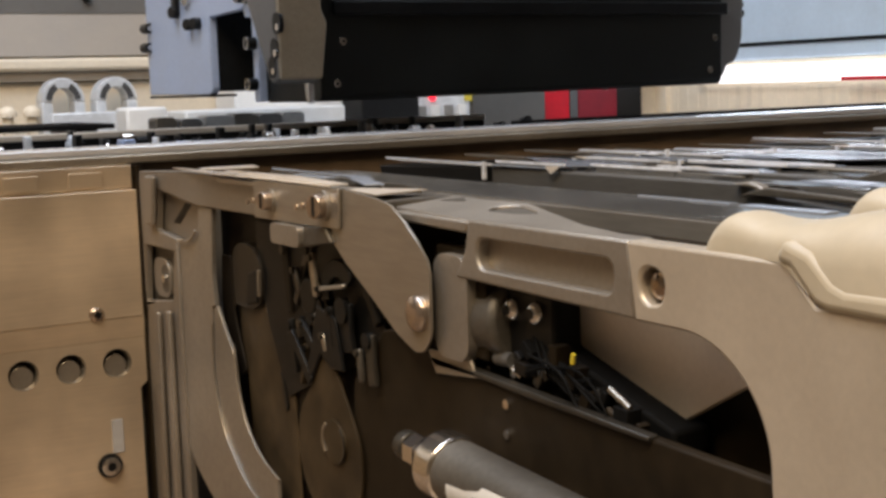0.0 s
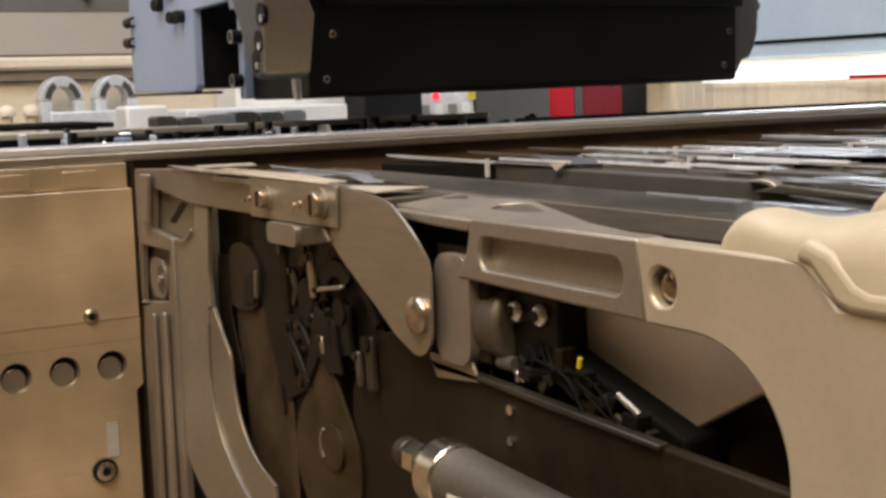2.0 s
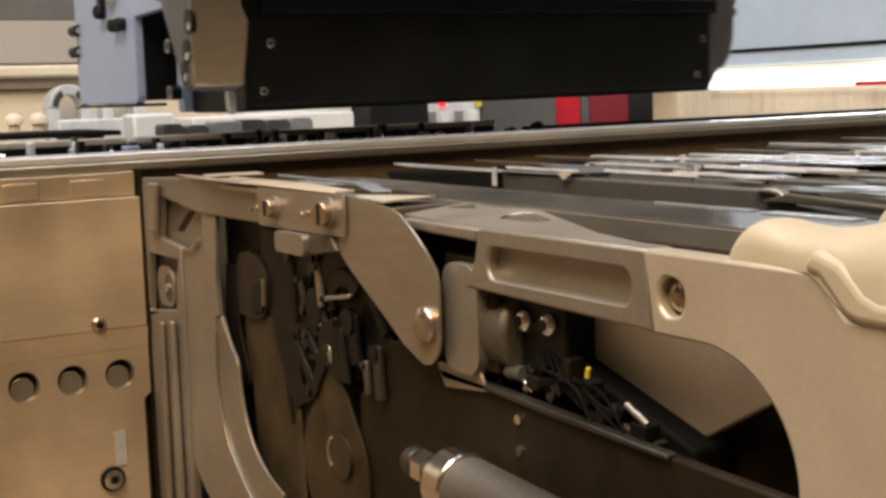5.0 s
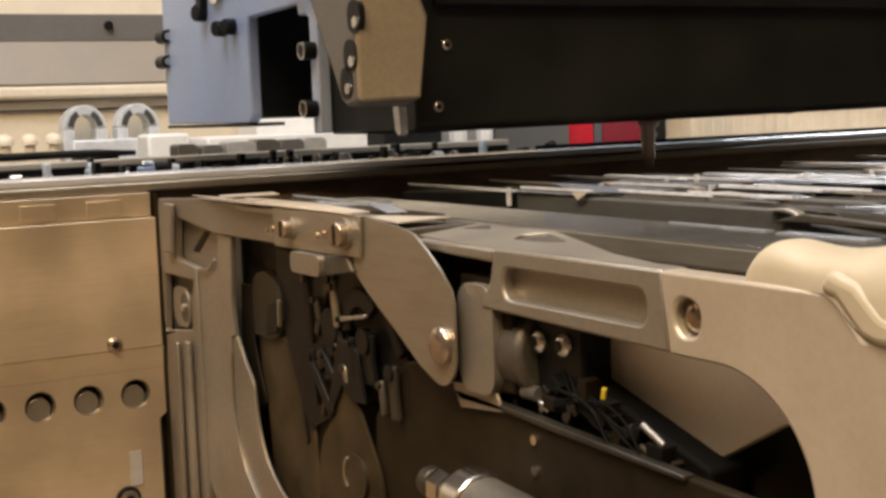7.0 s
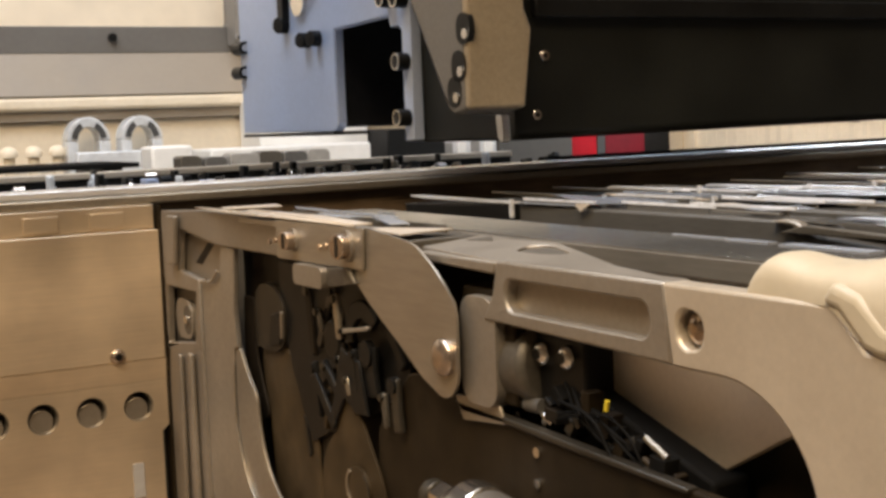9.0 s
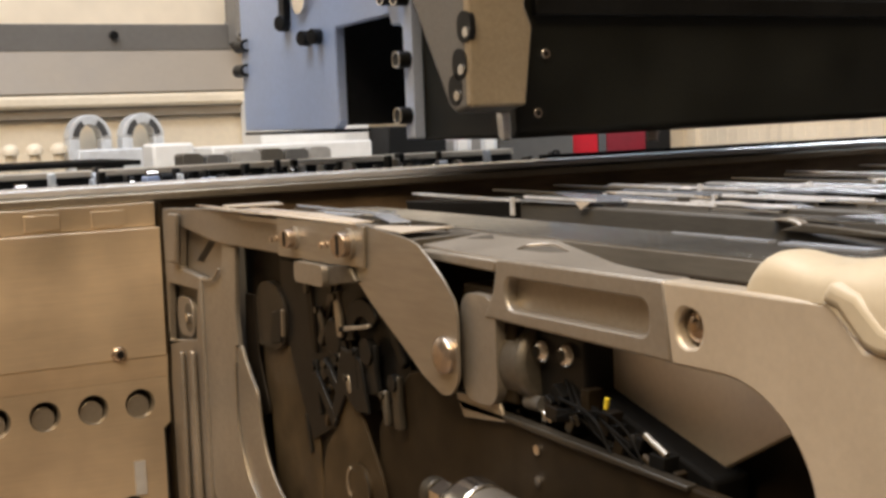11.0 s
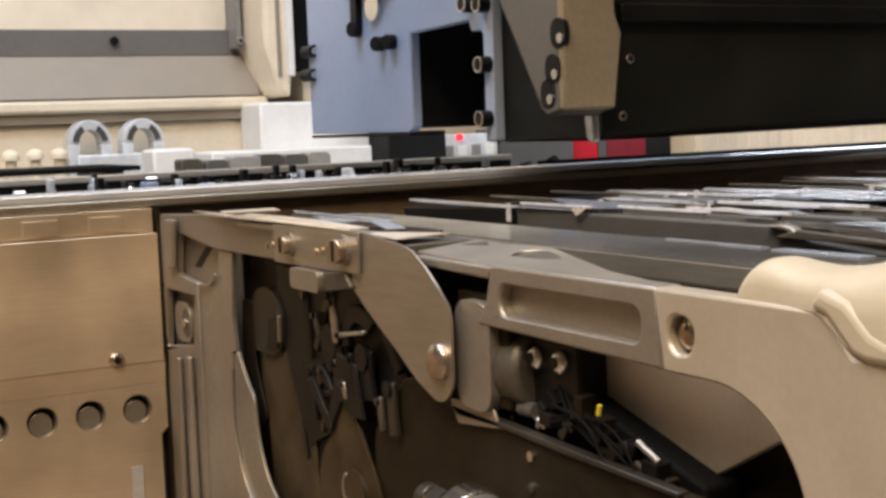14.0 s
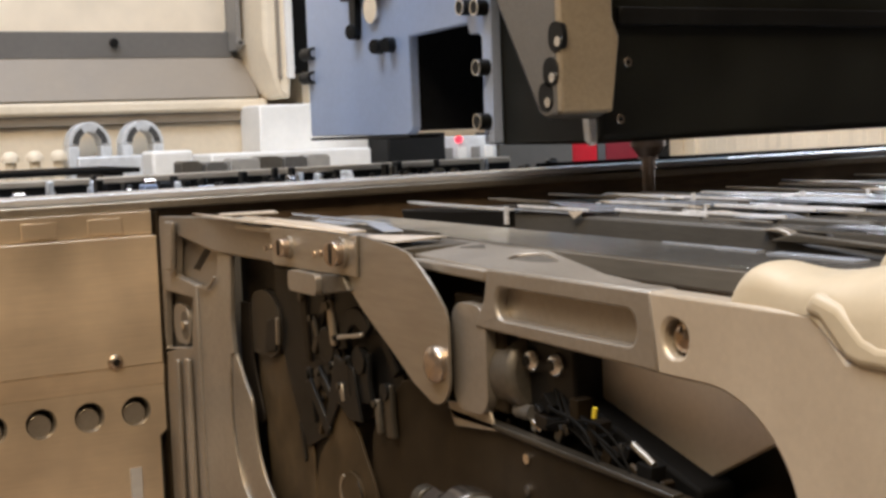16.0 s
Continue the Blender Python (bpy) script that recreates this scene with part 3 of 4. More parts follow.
    part("top_web", sloped(prism([(0.0020, 0.020), (0.0020, 0.120), (0.0080, 0.190), (0.0195, 0.2120), (0.0400, 0.2040), (0.0372, 0.1580), (0.0385, 0.1280), (0.0160, 0.0600), (0.0090, 0.0200)], 1.0086, 1.0116, [leaf], axis="z")), CAST, f, "cast top web with a leaf-shaped dish", bev=0.0006)
    # dish floor is darker: its shade is put into the colour
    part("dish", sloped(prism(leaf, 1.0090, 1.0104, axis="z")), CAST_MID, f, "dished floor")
    part("web_groove", sloped(prism([(0.0260, 0.1790), (0.0360, 0.1745), (0.0300, 0.1640)], 1.0116, 1.0119, axis="z")), CAST_MID, f, "small darker patch on the web")
    part("step_arm", prism([(0.1160, 1.0110), (0.1185, 1.0062), (0.1700, 1.0072), (0.1800, 1.0110)], 0.0012, 0.016), CAST, f, "stepped arm", bev=0.001)
    part("lug_web", box(0.006, 0.024, 0.112, 0.150, 0.955, 0.999), DARK_STEEL_SHADE, f, "web painted dark for its shade", bev=0.001)
    part("pivot_lug", prism(slot(0.1190, 0.1452, 0.9530, 0.9965, 0.0085, 8), 0.0015, 0.020), CAST, f, "rounded pivot lug", bev=0.003)
    part("lug_neck", rod((0.018, 0.130, 0.9690), (0.018, 0.1045, 0.9710), 0.0155, seg=40), CAST_MID, f, "darker round neck of the lug", bev=0.003)
    # slanted bracket of sheet metal, with its pivot screw
    sl = [(0.2190, 1.0192), (0.1915, 1.0168), (0.1790, 1.0155), (0.1715, 1.0138), (0.1610, 1.0080), (0.1510, 1.0010), (0.1425, 0.9935), (0.1405, 0.9880), (0.1405, 0.9650)] + arc(0.1530, 0.9660, 0.0125, 0.0125, 190, 285, 8) + [(0.1710, 0.9595), (0.1900, 0.9705), (0.2170, 0.9850), (0.2380, 0.9990)]
    sb = part("slanted_bracket", prism(sl, -0.0030, -0.0018), SHEET, f, "slanted bracket of satin sheet steel")
    part("pivot_screw", lathe((-0.003, 0.1500, 0.9705), (-1, 0, 0), dome_steps(0.0078, 0.0046), 36), COPPER_PALE, sb, "domed pivot screw")
    # side strip with two slotted screws
    st = part("side_strip", prism([(0.2178, 1.0192), (0.2192, 1.0003), (0.2600, 0.9995), (0.3185, 0.9990), (0.3185, 1.0185)], -0.0050, -0.0032), SHEET, f, "side strip of satin steel", bev=0.0005)
    for y, z, r in ((0.2950, 1.0095, 0.0046), (0.2330, 1.0105, 0.0058)):
        part("washer", rod((-0.005, y, z), (-0.0066, y, z), r * 1.25, seg=24), CAST, st)
        sc = part("screw", rod((-0.0066, y, z), (-0.0115, y - 0.001, z), r, seg=24), COPPER_PALE, st, "bright slotted screw", bev=0.0005)
        part("slot", box(-0.0119, -0.0110, y - 0.0018, y - 0.0002, z - r * 0.8, z + r * 0.8), BLACK_METAL, sc, "black screw slot")
        for dy in (0.012, 0.018, 0.024, 0.031):
            part("rivet", rod((-0.005, y + dy, z + 0.0004 - 0.16 * (dy - 0.012)), (-0.0060, y + dy, z + 0.0004 - 0.16 * (dy - 0.012)), 0.0015, seg=10), COPPER_PALE, st)
    # arm to the tip and the notched front upright, one casting
    head_line = [(0.3180, 1.0178), (0.3180, 0.9990), (0.4180, 0.9985), (0.4290, 0.9992), (0.4890, 1.0050), (0.4945, 0.9785), (0.4560, 0.9757), (0.4560, 0.7800), (0.5262, 0.7800), (0.5258, 0.8930), (0.5215, 0.9235), (0.5300, 0.9310), (0.5235, 0.9700), (0.5305, 0.9770), (0.5250, 1.0080), (0.5230, 1.0150), (0.4470, 1.0180)]
    window = [(0.5180, 0.9668), (0.4620, 0.9672), (0.4690, 0.9355), (0.5240, 0.9285)]
    fu = part("front_upright", prism(head_line, -0.0010, 0.0045, [window]), CAST, f, "cast upright with a notch and a small window", bev=0.0010)
    part("notch_floor", box(0.0050, 0.0065, 0.420, 0.512, 0.970, 1.012), CAST, fu, "floor of the notch")
    # black patch laid on the floor for the hole's dark depth
    part("notch_slot", prism([(0.4750, 0.9840), (0.4640, 0.9840), (0.4414, 0.9975), (0.4514, 0.9980)], 0.0046, 0.0052), BLACK_METAL, fu, "black patch for the deep slot in the notch")
    # the fillet's highlight, put in as a strip of brighter steel
    part("fillet", prism(flow([(0.4520, 0.9752), (0.4330, 0.9772), (0.4215, 0.9842)], 6) + flow([(0.4200, 0.9832), (0.4320, 0.9758), (0.4520, 0.9736)], 6), -0.0018, -0.0004), SHEET, fu, "fillet with its highlight painted bright", bev=0.0003)
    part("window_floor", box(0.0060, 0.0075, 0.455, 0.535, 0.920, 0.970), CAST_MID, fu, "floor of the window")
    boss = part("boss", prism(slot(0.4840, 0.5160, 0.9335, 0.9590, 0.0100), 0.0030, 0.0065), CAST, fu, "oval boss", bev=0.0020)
    # hollow drawn as a dark patch on the boss
    part("boss_hollow", prism(slot(0.4855, 0.5000, 0.9370, 0.9555, 0.0065), 0.0028, 0.0040), CAST_MID, boss, "darker patch drawn as the boss's hollow", bev=0.0008)
    # chrome stud that draws the glint inside the boss
    part("boss_pin", rod((0.0030, 0.4925, 0.9465), (0.0012, 0.4925, 0.9465), 0.0028, seg=14), CHROME, boss, "bright stud drawn as a glint")
    part("tip_post", prism([(0.4840, 1.0132), (0.4995, 1.0132), (0.5035, 0.9815), (0.4895, 0.9822)], -0.0052, -0.0020), CAST, fu, "pale upright post", bev=0.0010)
    part("ridge", prism([(0.4680, 0.9285), (0.4745, 0.9285), (0.4775, 0.80), (0.4680, 0.80)], -0.0050, -0.0019), CAST, fu, "upright ridge", bev=0.0010)
    part("ridge", prism([(0.4900, 0.9250), (0.4955, 0.9250), (0.5010, 0.80), (0.4930, 0.80)], -0.0045, -0.0019), CAST, fu, bev=0.0010)
    part("latch", prism(slot(0.2565, 0.2905, 0.9885, 0.9988, 0.0032), -0.0085, 0.002), CAST, f, "small cast latch", bev=0.0012)
    # the latch block's shaded face, as a second part in a darker tone
    part("latch_arm", prism([(0.2560, 0.9990), (0.2560, 0.9895), (0.2260, 0.9935), (0.2330, 1.0005)], -0.0060, 0.002), CAST_MID, f, "darker side of the latch, shade in its colour", bev=0.0010)
    # along the top: pale guide strips, torn cover film, a reflection drawn as film
    films = (((-0.001, 0.455), (0.002, 0.360), (-0.006, 0.326), (-0.007, 0.371), 1.0194, PALE_FILM), ((0.008, 0.389), (0.012, 0.300), (0.004, 0.225), (-0.005, 0.225), 1.0200, PALE_FILM),
             ((-0.0052, 0.372), (0.008, 0.385), (0.004, 0.300), (-0.0052, 0.225), 1.0195, PALE_FILM), ((0.012, 0.445), (0.046, 0.441), (0.040, 0.417), (0.008, 0.427), 1.0186, PALE_FILM),
             # this row's two bluish pieces draw a reflection
             ((0.043, 0.405), (0.042, 0.277), (0.037, 0.262), (0.037, 0.387), 1.0186, STRIP), ((0.030, 0.278), (0.040, 0.283), (0.022, 0.223), (0.014, 0.228), 1.0188, STRIP),
             ((0.004, 0.226), (0.012, 0.232), (0.030, 0.197), (-0.001, 0.188), 1.0172, PALE_FILM), ((0.028, 0.342), (0.030, 0.287), (0.021, 0.285), (0.020, 0.310), 1.0187, STRIP))
    for p, q, r, t, z, m in films:
        part("cover_film", prism([p, q, r, t], z, z + 0.0006, axis="z"), m, f, "pale torn cover film")
    for x0, x1, y0, y1 in ((0.0150, 0.0165, 0.250, 0.380), (0.0240, 0.0255, 0.230, 0.400), (0.0330, 0.0345, 0.21, 0.385)):
        part("guide_strip", box(x0, x1, y0, y1, 1.0147, 1.0182), CAST_MID, f, "dull guide strip", bev=0.0003)
    part("guide_cover", box(-0.0046, 0.0135, 0.228, 0.372, 1.0150, 1.0176), SHEET, f, "satin cover between the guides", bev=0.0004)
    part("guide_bed", box(0.000, 0.040, 0.186, 0.47, 1.0090, 1.0148), CAST_MID, f, "dull bed under the guides", bev=0.0006)
    part("tape_rail", prism([(0.385, 1.0020), (0.405, 1.0148), (-0.18, 1.0148), (-0.18, 0.990), (0.06, 0.990)], 0.039, 0.086), RAIL, f, "long grey tape rail", bev=0.001)
    part("rail_film", box(0.0402, 0.0855, -0.17, 0.385, 1.0148, 1.0156), FILM, f, "glossy film on the rail")
    # glints on the rail's film, drawn as pale dashes
    for x0, w, y0, y1 in ((0.0800, 0.0045, 0.054, 0.077), (0.0775, 0.0075, 0.004, 0.046), (0.0830, 0.0012, 0.079, 0.112), (0.0700, 0.0030, 0.335, 0.352)):
        part("rail_tape", box(x0, x0 + w, y0, y1, 1.0157, 1.0161), STRIP, f, "bright dash drawn as a glint")
    # curved tape channel: broad outer band, inner band, bright raised rim
    left = flow([(0.4185, 0.9985), (0.4210, 0.9855), (0.4320, 0.9780), (0.4560, 0.9735), (0.4600, 0.9600), (0.4655, 0.9400), (0.4735, 0.9030), (0.4720, 0.8750), (0.4570, 0.8440), (0.4290, 0.8240), (0.3800, 0.8060), (0.3200, 0.7960)], 6)
    seam = flow([(0.4045, 0.9400), (0.4070, 0.9060), (0.4045, 0.8890), (0.3970, 0.8720), (0.3870, 0.8600), (0.3600, 0.8420), (0.3200, 0.8300)], 6)
    inner = flow([(0.3985, 0.9410), (0.3865, 0.9262), (0.3765, 0.9160), (0.3735, 0.9000), (0.3680, 0.8850), (0.3580, 0.8720), (0.3420, 0.8620), (0.3200, 0.8550)], 6)
    upper = flow([(0.3985, 0.9410), (0.4012, 0.9600), (0.3990, 0.9800), (0.3965, 0.9980)], 6)
    part("outer_channel", prism(left + seam[::-1] + upper, 0.0006, 0.0036), GREY_CAST, f, "broad smooth curved channel", bev=0.0010)
    part("tape_channel", prism([(0.4043, 0.9385)] + seam[1:] + inner[::-1], 0.0016, 0.0036), GREY_CAST, f, "inner curved channel", bev=0.0005)
    line = seam[2:]
    part("seam_ridge", prism(line + [(y + 0.0009, z - 0.0006) for y, z in line[::-1]], 0.0001, 0.0020), SHEET, f, "raised seam line", bev=0.0003)
    rim = inner[11:]
    part("channel_rim", prism(rim + [(y - 0.0016, z + 0.0010) for y, z in rim[::-1]], 0.0010, 0.0026), SHEET, f, "raised bright rim", bev=0.0004)
    # inside, shade put into dark colours: backing, wheel, guide plate, cam and levers
    part("backing", box(0.034, 0.038, -0.05, 0.47, 0.79, 1.008), DARK_STEEL_SHADE, f, "inner wall painted dark for its shade")
    wheel = part("wheel", prism(arc(0.300, 0.960, 0.105, 0.105, 25, -120, 40) + [(0.225, 0.994)], 0.0126, 0.0146), SHADE_WHEEL, f, "tape wheel, shade painted in", bev=0.001)
    part("wheel_rim", prism(flow([(0.4060, 0.9700), (0.4080, 0.9400), (0.4020, 0.9150), (0.3900, 0.9020), (0.3765, 0.9050), (0.3840, 0.9230), (0.3900, 0.9400), (0.3920, 0.9700)], 5), 0.0088, 0.0104), SHADE_WHEEL, wheel, "rim of the wheel, shade painted in", bev=0.0006)
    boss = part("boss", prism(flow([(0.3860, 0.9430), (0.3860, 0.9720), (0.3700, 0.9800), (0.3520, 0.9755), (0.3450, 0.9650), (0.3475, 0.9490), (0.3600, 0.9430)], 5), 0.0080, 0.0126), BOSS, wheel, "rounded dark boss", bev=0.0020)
    part("slot", prism([(0.3610, 0.9640), (0.3490, 0.9660), (0.3500, 0.9480), (0.3665, 0.9450)], 0.0068, 0.0082), BLACK_METAL, boss, "black slot", bev=0.0008)
    part("worn_edge", prism([(0.3470, 0.9670), (0.3450, 0.9665), (0.3462, 0.9520), (0.3478, 0.9520)], 0.0064, 0.0082), SHEET, boss, "thin bright edge", bev=0.0003)
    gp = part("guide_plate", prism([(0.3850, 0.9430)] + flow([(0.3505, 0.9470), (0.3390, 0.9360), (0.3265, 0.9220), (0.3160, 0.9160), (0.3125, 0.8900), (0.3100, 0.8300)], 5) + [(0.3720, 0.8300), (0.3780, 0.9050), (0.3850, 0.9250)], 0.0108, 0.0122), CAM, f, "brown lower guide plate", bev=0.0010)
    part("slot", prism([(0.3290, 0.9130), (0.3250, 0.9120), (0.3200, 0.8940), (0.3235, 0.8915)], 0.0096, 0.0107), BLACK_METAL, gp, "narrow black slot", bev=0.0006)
    # black sheet put in where the depth lies in shade
    part("black_plate", prism([(0.3535, 0.9935), (0.3530, 0.967), (0.3420, 0.9400), (0.3280, 0.9150), (0.318, 0.9010), (0.296, 0.910), (0.240, 0.930), (0.205, 0.950), (0.205, 0.9935)], 0.0098, 0.0106), BLACK_METAL, f, "black sheet for the dark depth behind the levers")
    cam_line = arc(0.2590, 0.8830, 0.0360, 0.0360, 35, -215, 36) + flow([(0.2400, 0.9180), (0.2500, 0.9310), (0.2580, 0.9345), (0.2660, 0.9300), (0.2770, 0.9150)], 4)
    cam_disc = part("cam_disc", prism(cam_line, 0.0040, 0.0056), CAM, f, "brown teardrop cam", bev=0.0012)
    hub = part("hub", prism(arc(0.2500, 0.8920, 0.0125, 0.0110, 0, 352, 28), 0.0024, 0.0042), CAM, cam_disc, "low hub of the cam", bev=0.0008)
    # glints round the hub, drawn as two paler arcs
    part("hub_edge", prism(arc(0.2500, 0.8920, 0.0126, 0.0111, 130, 235, 14) + arc(0.2500, 0.8920, 0.0112, 0.0099, 235, 130, 14), 0.0018, 0.0026), GREY_LEVER, hub, "grey arc drawn for the hub's glint")
    part("hub_edge", prism(arc(0.2500, 0.8920, 0.0126, 0.0111, -40, 50, 14) + arc(0.2500, 0.8920, 0.0108, 0.0095, 50, -40, 14), 0.0018, 0.0026), SHEET, hub, "bright arc drawn for the hub's glint")
    # this hook and the lever by the bracket are blackened for its shadow
    part("latch_hook", prism(arc(0.240, 0.968, 0.018, 0.016, 150, -20, 14) + arc(0.240, 0.966, 0.010, 0.009, -20, 150, 12), 0.0030, 0.0060), BLACK_METAL, f, "curved hook, black for the bracket's shadow", bev=0.0008)
    levers = ((0.2645, 0.9850, 0.2615, 0.9630, 0.0045, 0.0008, SHEET), (0.2600, 0.9672, 0.2290, 0.9722, 0.0026, 0.0004, CAST), (0.2599, 0.9604, 0.3000, 0.9360, 0.0080, 0.0060, GREY_LEVER),
              (0.2945, 0.9740, 0.2895, 0.9630, 0.0040, 0.0045, CAST_MID), (0.2800, 0.9880, 0.3010, 0.9540, 0.0065, 0.0076, GREY_LEVER), (0.2370, 0.9620, 0.2330, 0.9390, 0.0165, 0.0036, BLACK_METAL),
              (0.2560, 0.9455, 0.2532, 0.9370, 0.0036, 0.0010, SHEET), (0.2082, 0.9520, 0.2048, 0.9280, 0.0095, 0.0018, GREY_LEVER), (0.2300, 0.9860, 0.2070, 0.9560, 0.0080, 0.0068, BLACK_METAL),
              (0.2880, 0.9480, 0.2700, 0.9330, 0.0050, 0.0034, BLACK_METAL), (0.2690, 0.9540, 0.2630, 0.9370, 0.0045, 0.0026, GREY_LEVER), (0.3030, 0.9460, 0.2980, 0.9180, 0.0055, 0.0050, BLACK_METAL),
              (0.3140, 0.9860, 0.3080, 0.9480, 0.0060, 0.0080, SHADE_WHEEL), (0.2480, 0.9600, 0.2460, 0.9400, 0.0040, 0.0016, BLACK_METAL), (0.2860, 0.9350, 0.2940, 0.9130, 0.0046, 0.0060, CAM),
              (0.2180, 0.9440, 0.2160, 0.9280, 0.0035, 0.0012, CAST_MID))
    for i, (y0, z0, y1, z1, w, x, m) in enumerate(levers):
        d = Vector((0, y1 - y0, z1 - z0))
        n = Vector((0, -d.z, d.y)).normalized() * w / 2
        k = 0.72 if i % 3 else 1.15
        pts = [(y0 + n.y, z0 + n.z), (y0 - n.y, z0 - n.z), ((y0 + y1) / 2 - n.y * k, (z0 + z1) / 2 - n.z * k), (y1 - n.y * 0.8, z1 - n.z * 0.8), (y1 + n.y * 0.8, z1 + n.z * 0.8), ((y0 + y1) / 2 + n.y * k, (z0 + z1) / 2 + n.z * k)]
        lv = part("lever", prism(pts, x, x + 0.0030), m, f, bev=0.0009)
        part("lever_pin", rod((x - 0.0014, y0 + d.y * 0.12, z0 + d.z * 0.12), (x + 0.0025, y0 + d.y * 0.12, z0 + d.z * 0.12), w * 0.36 + 0.0004, seg=14), (GREY_LEVER, BLACK_METAL, BLACK_METAL)[i % 3], lv)
    part("fork_arm", prism([(0.2990, 0.9400), (0.2930, 0.9425), (0.2705, 0.9205), (0.2745, 0.9160)], 0.0016, 0.0036), BLACK_METAL, f, "black fork arm", bev=0.0008)
    part("fork_plate", prism([(0.2620, 0.9590), (0.2420, 0.9550), (0.2340, 0.9300), (0.2480, 0.9290), (0.2600, 0.9350), (0.2740, 0.9175), (0.2780, 0.9210), (0.2690, 0.9400)], 0.0018, 0.0036), BLACK_METAL, f, "black fork plate", bev=0.0008)
    part("roller", rod((0.0040, 0.2765, 0.9610), (0.0090, 0.2765, 0.9610), 0.0095, seg=28), BLACK_METAL, f, "black roller", bev=0.001)
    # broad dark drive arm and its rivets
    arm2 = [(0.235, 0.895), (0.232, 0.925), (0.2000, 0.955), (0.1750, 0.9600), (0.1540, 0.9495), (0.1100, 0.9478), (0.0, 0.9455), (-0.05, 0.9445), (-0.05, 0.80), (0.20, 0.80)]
    da = part("drive_arm", prism(arm2, 0.006, 0.011), DARK_STEEL_SHADE, f, "broad dark steel drive arm", bev=0.001)
    for z in (0.9405, 0.9285):
        part("rivet", rod((0.006, 0.0985, z), (0.0050, 0.0985, z), 0.0020, seg=14), CHROME, da)
    part("edge_strip", prism([(0.1564, 0.9512), (0.1178, 0.9503), (0.0114, 0.9468), (0.0114, 0.9449), (0.0760, 0.9462), (0.1135, 0.9478), (0.1500, 0.9470)], 0.0040, 0.0090), GREY_LEVER, da, "strip painted for the shade under the ledge along the upper edge", bev=0.0006)
    part("clamp_plate", prism([(0.1560, 0.9535), (0.1230, 0.9560), (0.118, 0.9475), (0.150, 0.9440)], 0.004, 0.0058), CAST, da, "pale clamp plate", bev=0.0006)
    # air cylinder
    ax, a, b = -0.012, Vector((-0.012, 0.1245, 0.9152)), Vector((-0.012, -0.05, 0.9080))
    d = (b - a).normalized()
    ac = part("air_cylinder", rod(a + d * 0.016, b, 0.0125, seg=36), CAST_MID, f, "small steel air cylinder")
    part("end_cap", rod(a + d * 0.004, a + d * 0.017, 0.0138, seg=36), CHROME, ac, "polished end cap", bev=0.0012)
    part("rod", rod(a - d * 0.030, a + d * 0.006, 0.0030, seg=18), CHROME, ac, "piston rod")
    part("nut", rod(a - d * 0.006, a + d * 0.003, 0.0078, seg=6), CHROME, ac, "hex nut")
    part("nut", rod(a - d * 0.017, a - d * 0.009, 0.0070, seg=6), CHROME, ac)
    part("spring", rod(a - d * 0.026, a - d * 0.0195, 0.0062, seg=18), GREY_LEVER, ac, "dark collar", bev=0.001)
    lab = part("label_patch", prism(arc(0, 0, 0.01265, 0.01265, 150, 215, 8) + arc(0, 0, 0.0120, 0.0120, 215, 150, 8), 0.030, 0.096, axis="y"), PAPER, ac, "pale printed label")
    lab.matrix_basis = pose(ax, 0, 0.9127)
    for k, (y0, y1) in enumerate(((0.050, 0.056), (0.058, 0.062), (0.064, 0.070), (0.073, 0.077))):
        bar = part("printed_bar", prism(arc(0, 0, 0.0128, 0.0128, 172, 186, 4) + arc(0, 0, 0.0125, 0.0125, 186, 172, 4), y0, y1, axis="y"), INK, ac)
        bar.matrix_basis = pose(ax, 0, 0.9127)
    # valve block, wires and fittings inside the arch
    part("valve_block", box(0.012, 0.030, 0.075, 0.150, 0.957, 0.985), BLACK_METAL, f, "black valve block", bev=0.0015)
    part("valve_foot", prism([(0.150, 0.958), (0.085, 0.968), (0.010, 0.947), (0.010, 0.938), (0.150, 0.938)], 0.014, 0.030), BLACK_RUBBER, f, "black lower block", bev=0.0015)
    for y, z in ((0.1010, 0.9770), (0.0850, 0.9775)):
        cap_screw(f, (0.012, y, z), (-1, 0, 0), 0.0046, 0.004, CHROME, "screw", dome=True)
    part("fitting", rod((0.010, 0.110, 0.9565), (0.010, 0.100, 0.957), 0.0030, seg=14), CAST_DARK, f)
    part("inner_wall", prism([(0.1000, 0.9890), (0.0900, 0.9665), (0.0260, 0.9420), (-0.0120, 0.9640), (-0.049, 0.9830), (-0.049, 0.9890)], 0.0245, 0.0265), LIGHT_CAST, f, "pale inner wall", bev=0.0008)
    rng = random.Random(4)
    for i in range(5):
        cu = bpy.data.curves.new("wire", "CURVE")
        cu.dimensions, cu.bevel_depth, cu.bevel_resolution = "3D", 0.0006 + 0.0002 * (i % 2), 2
        sp = cu.splines.new("BEZIER")
        sp.bezier_points.add(2)
        y, z = 0.088 - 0.0045 * i, 0.968 - 0.0016 * i
        for k, (dy, dz, dx) in enumerate(((0, 0, 0), (-0.014, -0.008 + rng.uniform(-0.004, 0.004), -0.004), (-0.034, -0.018 + rng.uniform(-0.004, 0.004), 0.0))):
            p = sp.bezier_points[k]
            p.co = Vector((0.012 + dx, y + dy, z + dz)) - Vector(ORIGIN[f.name])
            p.handle_left_type = p.handle_right_type = "AUTO"
        cu.materials.append(BLACK_RUBBER)
        w = new("wire", cu)
        w.parent = f
    for i in range(22):
        y = 0.096 - 0.0036 * i
        z = 0.9615 - 0.40 * max(0.0, 0.062 - y) + rng.uniform(-0.010, 0.004)
